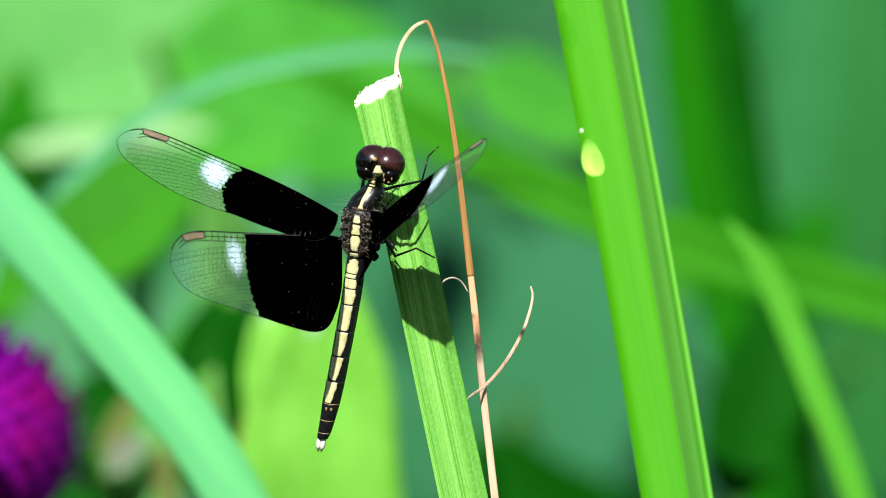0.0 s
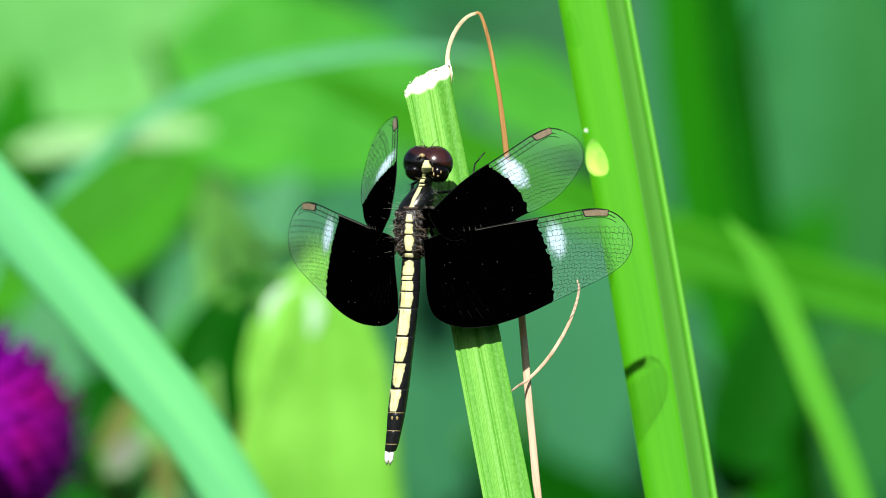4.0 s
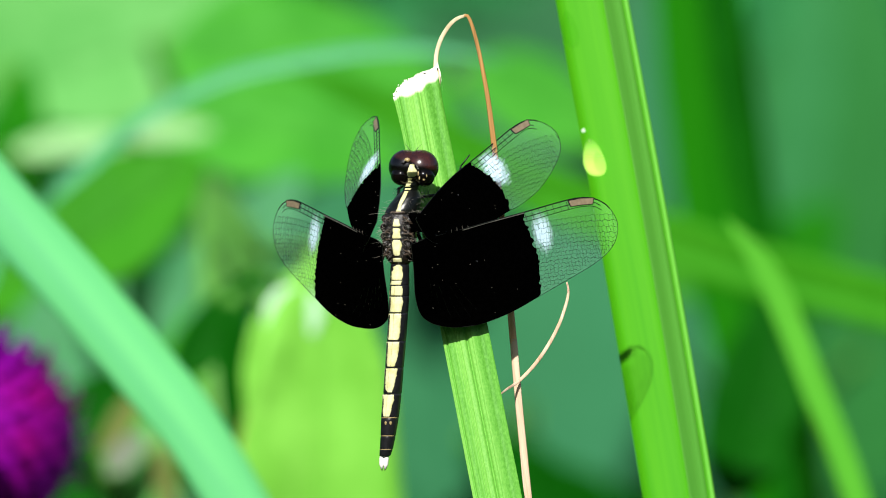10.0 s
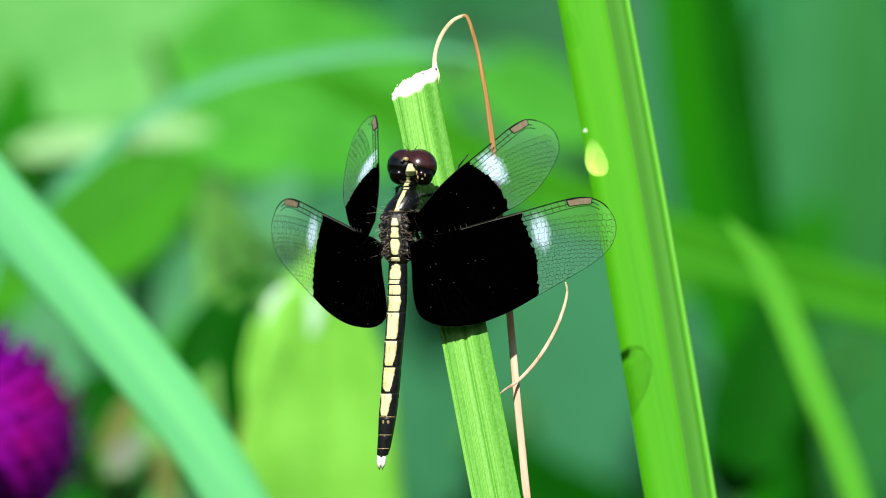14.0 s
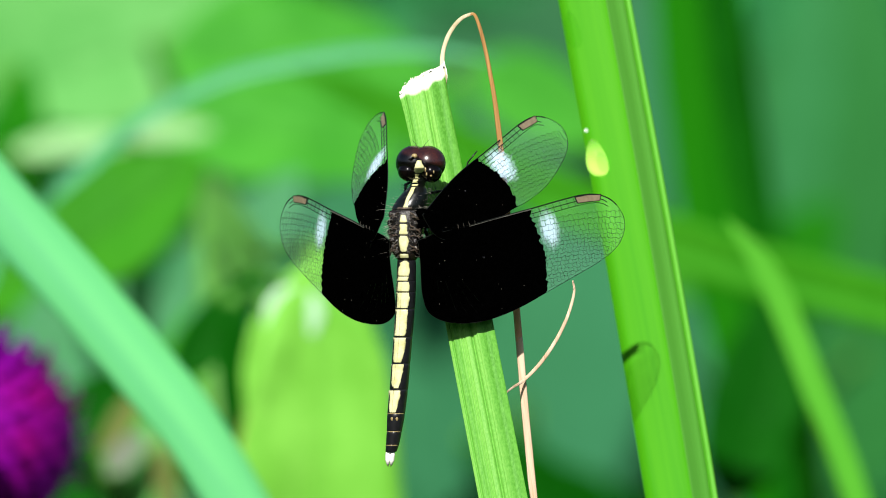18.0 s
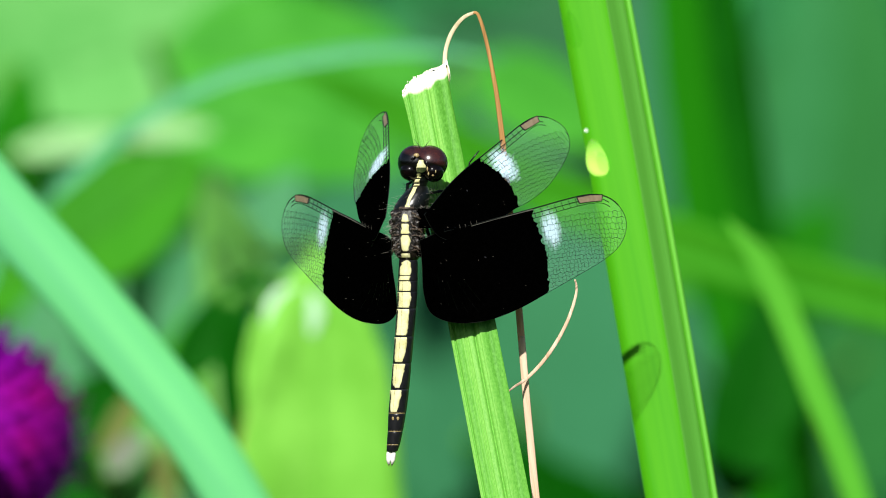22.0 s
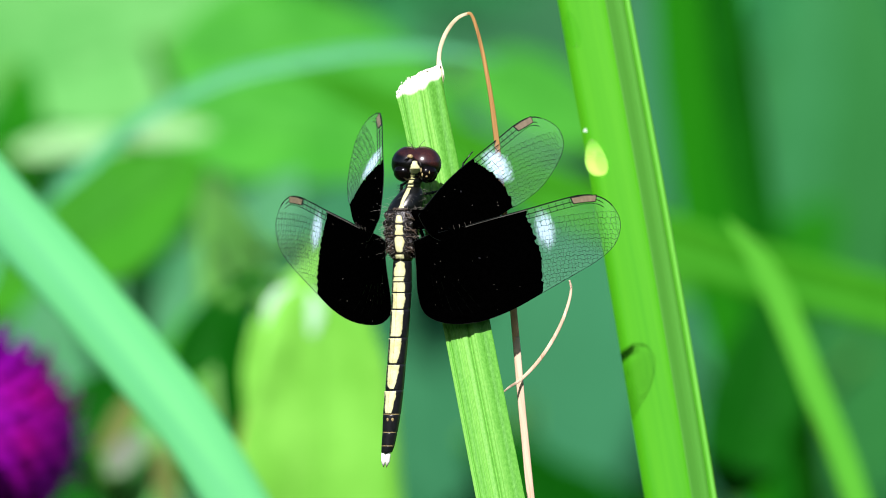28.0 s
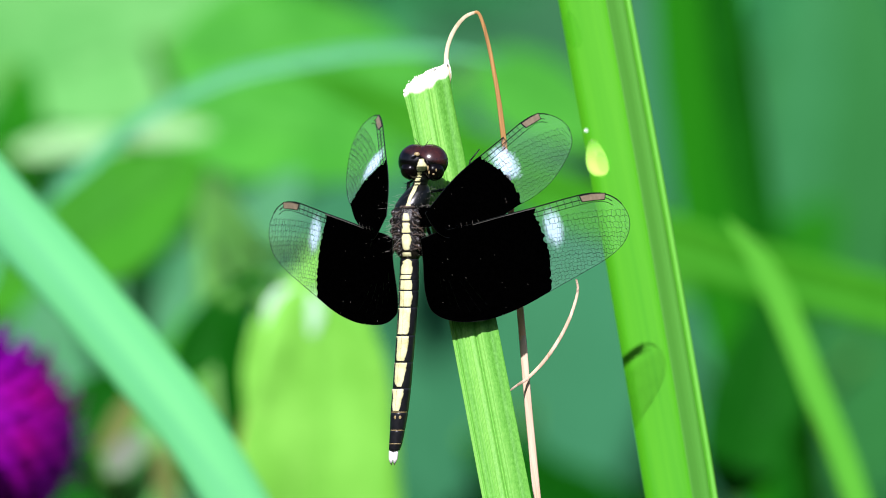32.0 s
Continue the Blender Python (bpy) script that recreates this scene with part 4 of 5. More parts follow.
def segment(name, parent, a0, b0, a1, b1, r0, r1, y0, y1, material, waistline=0.035):
    """One tapered ring of the abdomen with narrowed ends; it slips a little under the next ring."""
    rings = []
    for i in range(13):
        f = i / 12 * 1.03
        k = 1 - waistline * (1 - min(1, 7 * f)) - (0.0 if f < 0.93 else 0.05 * (f - 0.93) / 0.1)
        r = (r0 + (r1 - r0) * f) * k
        rings.append([B(a0 + (a1 - a0) * f, b0 + (b1 - b0) * f, y0 + (y1 - y0) * f) + Vector((math.sin(t) * r * U, -math.cos(t) * r * 1.0 * U, 0)) for t in (2 * math.pi * q / 28 for q in range(28))])
    return part(name, mesh_of(name, *loft(rings), material), parent)


ROLL = radians(12)


def skin_of(table, b):
    """Middle and half-axes of a lofted body at the height b; table rows: (right, up, rx, ry, back)."""
    rows = sorted(table, key=lambda q: q[1])
    b = max(rows[0][1], min(rows[-1][1], b))
    for p, q in zip(rows, rows[1:]):
        if b <= q[1]:
            f = (b - p[1]) / (q[1] - p[1])
            return [p[i] + (q[i] - p[i]) * f for i in (0, 2, 3, 4)]


def plate(parent, name, rows, table, material, seed=0, proud=0.45, wobble=0.7, label="", cols=8, steps=18):
    """A thin coloured plate that lies on the skin; rows: (up, left end, right end) as seen square on from behind the back."""
    rings = []
    for i in range(steps + 1):
        s = min(i / steps * (len(rows) - 1), len(rows) - 1.0001)
        k, f = int(s), s - int(s)
        b, lo, hi = (rows[k][q] + (rows[k + 1][q] - rows[k][q]) * f for q in range(3))
        lo += wobble * noise.noise(Vector((b / 3.1, seed, 1.7)))
        hi += 1.7 * wobble * noise.noise(Vector((b / 3.7, seed, 8.3)))
        ac, rx, ry, yc = skin_of(table, b)
        front, back = [], []
        for c in range(cols + 1):
            want = lo + (hi - lo) * c / cols
            a, y = want, yc - ry
            for _ in range(6):
                y = yc - ry * math.sqrt(max(0.03, 1 - ((a - ac) / rx) ** 2))
                a = (want - y * math.sin(ROLL)) / math.cos(ROLL)
            edge_on = min(1.0, 4.0 * min(c, cols - c) / cols, 3.0 * min(i, steps - i) / steps + 0.25)
            front.append(B(a, b, y - proud * edge_on))
            back.append(B(a, b, y + 2.2))
        rings.append(front + back[::-1])
    return part(name, mesh_of(name, *loft(rings), material), parent, label)


def leg(parent, pts, thick, spines, seed):
    rnd = random.Random(seed)
    p = [B(*q) for q in pts]
    groups = []
    for k, (a, b) in enumerate(zip(p, p[1:])):
        r = thick * (1.0, 0.72, 0.5, 0.4)[min(k, 3)] * U
        groups.append(tube([a, a.lerp(b, 0.5), b], [r, r * 0.9, r * 0.75], 7))
        groups.append(ball(b, r * 0.95, r * 0.95, r * 0.95, 7, 5))
        if k < spines:
            d = (b - a)
            for i in range(7):
                q = a.lerp(b, 0.15 + 0.12 * i)
                n = Vector((d.z, rnd.uniform(-0.5, 0.5) * d.length, -d.x)).normalized() * (1 if i % 2 else -1)
                groups.append(tube([q, q + n * r * 3 + d.normalized() * r * 2], [r * 0.2, r * 0.05], 4))
    part("leg", mesh_of("leg", *merge(*groups), M["black"]), parent)


def eye_material():
    """Compound eye: maroon cap, black below a slanting border."""
    m = shade("compound_eye", (0.008, 0.004, 0.007), (0.050, 0.014, 0.010), 700, 0.2, 0.6)
    nt = m.node_tree
    bsdf = nt.nodes["Principled BSDF"]
    cap = bsdf.inputs["Base Color"].links[0].from_socket
    slope = nt.nodes.new("ShaderNodeVectorMath")
    slope.operation = "DOT_PRODUCT"
    slope.inputs[1].default_value = (0.32 / U, 0, 1 / U)
    nt.links.new(coords(nt, (1, 1, 1)), slope.inputs[0])
    fade = nt.nodes.new("ShaderNodeMapRange")
    fade.inputs["From Min"].default_value, fade.inputs["From Max"].default_value = 180, 187
    nt.links.new(slope.outputs["Value"], fade.inputs["Value"])
    mix = nt.nodes.new("ShaderNodeMixRGB")
    mix.inputs["Color1"].default_value = (0.0015, 0.001, 0.001, 1)
    nt.links.new(fade.outputs["Result"], mix.inputs["Fac"])
    nt.links.new(cap, mix.inputs["Color2"])
    nt.links.new(mix.outputs["Color"], bsdf.inputs["Base Color"])
    return m


def dragonfly():
    root = thing("dragonfly", "black and cream dragonfly with half-black wings perched on cut leaf", "dragonfly", at=WAIST)
    rnd = random.Random(5)
    # abdomen: (right, up) along its axis, radius
    ax = [(3.5, -4, 16.5), (3, -42, 17.5), (2.5, -61, 17.5), (0.8, -90.5, 17.3), (-3, -140, 17), (-6.8, -187, 16.6), (-10.5, -233, 16.4), (-15.2, -276, 15.8), (-18.6, -308, 13.4), (-22.0, -332, 11.6), (-24.5, -343, 9.8)]
    y = lambda i: 0.4 * i
    belly = [(a, b, r, r, y(i)) for i, (a, b, r) in enumerate(ax)]
    plates = [[[(-6, -1, 3), (-10, -9, 8), (-14, -8, 7), (-20, -12, 8.5), (-29, -13, 8.5), (-32.5, -12, 7)], [(-34, -12.5, 7), (-41, -13.8, 5.5)]],
              [[(-43.3, -14.4, 7), (-50, -14.8, 8.3), (-60, -15.3, 7.3)]],
              [[(-62.3, -15.2, 7), (-70, -15.6, 9), (-80, -15.5, 7.5), (-89.5, -15.6, 5.6)]],
              [[(-92, -16.3, 5.3), (-105, -17, 5), (-122, -17.5, 4), (-132, -17.8, 2.8), (-138.5, -18, -0.3)]],
              [[(-141.8, -20, 2.3), (-155, -20.5, 1.5), (-170, -20.5, -1), (-180, -20, -4.5), (-185.5, -18.8, -6)]],
              [[(-188.7, -23.2, -1), (-200, -24, -2.5), (-213, -24, -5.5), (-225, -22.5, -8.5), (-231, -18.5, -11)]],
              [[(-235, -27.5, -7), (-245, -28, -7.3), (-255, -27, -10.5), (-265, -27, -12.5), (-274, -26, -15)]]]
    lines = [None, (-6.2, -6.4), (-6.6, -7.0), (-7.7, -9.2), (-9.7, -13.5), (-15, -19.2), (-18.9, -22)]
    for i in range(10):
        (a0, b0, r0), (a1, b1, r1) = ax[i], ax[i + 1]
        s = segment("abdomen_ring", root, a0, b0, a1, b1, r0, r1, y(i), y(i + 1), M["black"])
        for k, rows in enumerate(plates[i] if i < 7 else []):
            plate(s, "cream_mark", rows, belly, M["cream"], 3 * i + k, label="cream plate on the back")
            if lines[i]:
                p, q = rows[0][0], rows[-1][0]
                plate(s, "back_line", [(p, lines[i][0] - 0.45, lines[i][0] + 0.45), (q, lines[i][1] - 0.45, lines[i][1] + 0.45)], belly, M["back_line"], 9, 0.75, 0.15, "fine brown line along the back", 2)
        if i in (6, 7, 8):
            e = (b1 + 1.0, b1 - 0.5)
            plate(s, "joint_ring", [(e[0], a1 - 0.93 * r1, a1 + 0.86 * r1), (e[1], a1 - 0.93 * r1, a1 + 0.86 * r1)], belly, M["amber"], 4, 0.5, 0.3, "thin golden joint", 10, 3)
        if i == 7:
            for a in (-22.5, -13.5):
                plate(s, "amber_spot", [(-282, a - 0.5, a + 1.5), (-284.5, a - 2, a + 3), (-288, a - 0.5, a + 1.5)], belly, M["amber"], a, 0.4, 0.5, "small amber spot")
    for sgn in (-1, 1):
        c = [B(-25.2 + 3.6 * sgn, -341, 3), B(-26 + 4.0 * sgn, -349, 3.4), B(-26.6 + 3.9 * sgn, -358, 4), B(-27.2 + 2.9 * sgn, -366, 4)]
        cerci = part("tail_appendage", mesh_of("tail_appendage", *tube(c, [4.2 * U, 4.6 * U, 4.3 * U, 2.2 * U], 12), M["white"]), root, "white tail appendage")
        part("tail_tip", mesh_of("tail_tip", *tube([c[-1], c[-1] + B(-0.5 * sgn, -4, 0)], [1.6 * U, 0.3 * U], 8), M["ridge"]), cerci, "dark pointed tip")
    # thorax: the broad part that carries the wings, and the glossy sloping front
    chest = [(4, -6, 15, 16, 0), (3, 6, 25, 24, 2), (2, 22, 29, 29, 4), (1, 45, 31, 32, 6), (2, 65, 31, 32, 6), (4, 84, 29, 30, 8)]
    brow = [(4, 84, 29.2, 30.2, 8), (7, 92, 29, 30, 9), (11, 102, 27, 28, 11), (16, 113, 23, 24, 13), (19, 122, 17, 18, 14), (20, 129, 11, 12, 15)]

    def barrel(name, table, material, label):
        fine = [(table[k][1] + (table[k + 1][1] - table[k][1]) * f / 4) for k in range(len(table) - 1) for f in range(4)] + [table[-1][1]]
        rings = []
        for b in fine:
            ac, rx, ry, yc = skin_of(table, b)
            rings.append([B(ac, b, yc) + Vector((math.sin(t) * rx, -math.cos(t) * ry, 0)) * U for t in (2 * math.pi * q / 32 for q in range(32))])
        return part(name, mesh_of(name, *loft(rings), material), root, label)
    thorax = barrel("thorax", chest, M["thorax"], "dark hairy thorax")
    front = barrel("thorax_front", brow, M["gloss_black"], "glossy black sloping front of the thorax")
    skin = chest[:-1] + brow
    for b0 in (14, 30, 46, 62, 76):
        for sgn in (-1, 1):
            for out, size in ((12, 5), (20, 8), (27, 6)):
                rr = size * rnd.uniform(0.8, 1.15)
                bb = b0 + rnd.uniform(-4, 4)
                ac, rx, ry, yc = skin_of(skin, bb)
                depth_y = yc - ry * math.sqrt(max(0.05, 1 - (out / rx) ** 2))
                part("thorax_plate", mesh_of("thorax_plate", *ball(B(ac + sgn * out, bb, depth_y + 0.45 * rr), 0.8 * rr * U, 0.8 * rr * U, 1.05 * rr * U, 12, 8), M["thorax"]), thorax)
    for k, rows in enumerate([[(75, -7, 0.5), (70, -8.5, 2), (63, -9, 3.5), (61.5, -8, 2)], [(58.5, -9, 2), (55, -9.5, 4.5), (50, -8, 3), (46, -10, 4), (42, -10.5, 5), (40.5, -9, 3)],
                              [(38, -8.5, 3.5), (34, -10, 6.5), (25, -10, 6.5), (18, -9, 5), (12, -7.5, 4), (10, -6, 2)], [(6, -8, 5.5), (3, -9, 6.5), (-1, -8, 6)]]):
        plate(thorax, "cream_mark", rows, skin, M["cream"], 40 + k, 1.2, 1.1, "cream mark on the thorax")
    plate(front, "front_stripe", [(124, 11, 18.5), (118, 9, 15.5), (110, 4.7, 12.3), (100, 0.3, 6.3), (93.5, -1, 4), (89, -3, 5.5), (87.5, -6, 8)], skin, M["cream"], 61, 0.8, 0.6, "cream stripe down the front")
    plate(front, "tan_fork", [(88.5, -12, 11), (86.5, -14, 13), (84.8, -13, 12)], skin, M["ridge"], 62, 1.0, 1.5, "tan forked ridge")
    for b0, bow in ((12, 4), (24, -5), (37, 6), (48, 6), (59, -5), (70, 5), (80, -4)):
        for sgn in (-1, 1):
            arc = []
            for k in range(8):
                t = sgn * (0.34 + 0.11 * k)
                arc.append(B(3, b0 + bow * math.sin(math.pi * k / 7) - 1.2 * k + rnd.uniform(-2.4, 2.4), 5) + Vector((math.sin(t) * 32.0, -math.cos(t) * 33, 0)) * U)
            thick = [0.4] + [rnd.uniform(0.4, 1.9) for _ in range(6)] + [0.3]
            part("thorax_ridge", mesh_of("thorax_ridge", *tube(arc, [q * U for q in thick], 6), M["ridge"]), thorax, "tan ridge across the thorax")
    hairs = []
    for i in range(330):
        b0, t = rnd.uniform(0, 122), rnd.uniform(-1.7, 1.7)
        ac, rx, ry, yc = skin_of(skin, b0)
        p = B(ac, b0, yc) + Vector((math.sin(t) * rx, -math.cos(t) * ry, 0)) * 0.98 * U
        long_one = i % 13 == 0 and b0 < 90
        if b0 > 88 and i % 3:
            continue
        n = Vector((math.sin(t) * 1.2 + rnd.uniform(-.4, .4), -math.cos(t) * (0.3 if long_one else 1.0), rnd.uniform(-0.7, 0.6))).normalized() * (rnd.uniform(18, 32) if long_one else rnd.uniform(6, 16)) * U
        r = 0.2 if long_one else 0.17
        hairs.append(tube([p, p + n * 0.6, p + n + Vector((0, 0, -1.5 * U))], [r * U, 0.8 * r * U, 0.3 * r * U], 4))
    tagged(part("hair_cover", mesh_of("hair_cover", *merge(*hairs), M["bristle"]), thorax, "fine pale bristles"), kind="stuff")
    # neck and head
    nape = [(19, 120, 13, 13, 13), (20, 128, 13.5, 13, 12), (22, 134, 14, 14, 11), (24, 142, 15, 16, 11), (26, 150, 18, 27, 12), (27, 158, 22, 37, 10), (27, 172, 22, 39, 12)]
    rings = []
    for b in range(120, 153, 2):
        ac, rx, ry, yc = skin_of(nape, b)
        rings.append([B(ac, b, yc) + Vector((math.sin(t) * rx, -math.cos(t) * ry, 0)) * (1 + 0.05 * math.sin(b * 0.9)) * U for t in (2 * math.pi * q / 20 for q in range(20))])
    neck = part("neck", mesh_of("neck", *loft(rings), M["gloss_black"]), root)
    for k, rows in enumerate([[(147.5, 14.7, 25.2), (143, 15.3, 24), (139.3, 14, 25)], [(137.5, 13.5, 22.8), (131.8, 12.2, 21.8)], [(129, 11.5, 23.5), (126, 10.5, 22.5)]]):
        plate(neck, "neck_mark", rows, nape, M["cream"], 70 + k, 0.8, 0.8, "cream band on the neck")
    head = part("head", mesh_of("head", *ball(B(26, 160, 14), 27 * U, 26 * U, 26 * U, 24, 16), M["eye_low"]), root)
    M["eye"] = eye_material()
    for sgn in (-1, 1):
        part("eye", mesh_of("eye", *ball(B(25 + sgn * 12.5, 166.5, 15), 32 * U, 31 * U, 31 * U, 36, 26), M["eye"]), head, "glossy eye, maroon above and black below")
    for ea, eb, er, ez in ((4, 152, 19.5, 18), (45, 151, 18, 19)):
        part("head_back", mesh_of("head_back", *ball(B(ea + 2, eb, 5), er * U, 23 * U, ez * U, 30, 22), M["eye_low"]), head, "glossy black back of the head")
    plate(head, "crown", [(171, 21, 28), (165, 18.5, 31), (158, 16.5, 34), (153, 16, 33), (149, 17.5, 29)], nape, M["cream"], 80, 1.2, 0.9, "cream mark between the eyes")
    part("vertex", mesh_of("vertex", *ball(B(20, 179, -15), 5.5 * U, 3.5 * U, 4 * U, 12, 8), M["amber"]), head, "amber bump between the eyes")
    for p, q in (((22, 177), (33, 168)), ((33, 168), (41, 160)), ((16, 177), (8, 172))):
        part("head_seam", mesh_of("head_seam", *tube([B(p[0] + 3, p[1], -17), B((p[0] + q[0]) / 2 + 3, (p[1] + q[1]) / 2, -21), B(q[0] + 3, q[1], -21)], [1.4 * U, 1.8 * U, 1.2 * U], 7), M["eye_low"]), head)
    for a, b, rx, rz in ((42, 155, 1.5, 4.5), (44, 147, 1.4, 3.5), (52, 144, 2.2, 1.8), (57, 151, 1.2, 3.0)):
        part("yellow_spot", mesh_of("yellow_spot", *ball(B(a, b, -24.5), rx * U, 2.2 * U, rz * U, 10, 6), M["amber"]), head, "small yellow spot behind the eye")
    for sgn in (-1, 1):
        part("antenna", mesh_of("antenna", *tube(spline([B(27 + 4 * sgn, 192, 2), B(27 + 9 * sgn, 201, 2), B(27 + 16 * sgn, 208, 4)], 6), [0.9 * U, 0.7 * U, 0.6 * U, 0.5 * U, 0.4 * U, 0.3 * U, 0.2 * U], 5), M["black"]), head)
    # legs that clasp the leaf: (right, up, back) from the waist
    leg(root, [(24, 112, 28), (44, 116, 60), (84, 124, 104), (89, 168, 112), (105, 188, 114)], 3.6, 2, 1)
    leg(root, [(26, 88, 32), (50, 72, 40), (78, 62, 60), (88, 96, 72), (92, 118, 78)], 3.8, 2, 2)
    leg(root, [(24, 60, 34), (34, 34, 40), (62, -6, 52), (96, 12, 60), (130, 0, 62)], 4.2, 2, 3)
    leg(root, [(-6, 108, 30), (-8, 128, 44), (10, 144, 66), (28, 160, 78), (38, 174, 82)], 3.6, 2, 4)
    leg(root, [(-10, 84, 34), (-12, 70, 44), (16, 60, 58), (34, 80, 66), (44, 96, 70)], 3.8, 2, 5)
    leg(root, [(-8, 58, 34), (-10, 34, 44), (18, 8, 54), (48, 18, 56), (62, 4, 54)], 4.2, 2, 6)
    for base, hinge in (((20, 76, -4), (44, 78, -21)), ((20, 62, -4), (46, 58, -18)), ((20, 30, -4), (44, 22, -21)), ((20, 14, -4), (42, 2, -16))):
        run = [B(*base), B(*base).lerp(B(*hinge), 0.5), B(*hinge)]
        part("wing_root", mesh_of("wing_root", *tube(run, [11 * U, 9 * U, 7 * U], 12), M["wing_black"]), root, "dark joint of a wing")
    rf = wing(root, "forewing", False, 1, B(42, 80, -22), 11)
    lf = wing(root, "forewing", False, -1, B(-33, 71, -22), 12)
    rh = wing(root, "hindwing", True, 1, B(42, 25, -22), 13)
    lh = wing(root, "hindwing", True, -1, B(-25, 22, -22), 14)
    return root, rf, lf, rh, lh


insect, right_fore, left_fore, right_hind, left_hind = dragonfly()


# ---- movement ----
def body(x, z, lean, pitch=0.0, roll=12.0):
    """The dragonfly's pose: its waist, and its lean in the upright plane, pitch and roll in degrees."""
    turn = Matrix.Rotation(radians(lean), 4, "Y") @ Matrix.Rotation(radians(pitch), 4, "X") @ Matrix.Rotation(radians(-roll), 4, "Z")
    return Matrix.Translation((x, WAIST.y, z)) @ turn


def hinged(ob, w, x, y, z):
    """A wing's pose on its hinge, its turn as a quaternion."""
    return Matrix.LocRotScale(ob.location, Quaternion((w, x, y, z)), None)


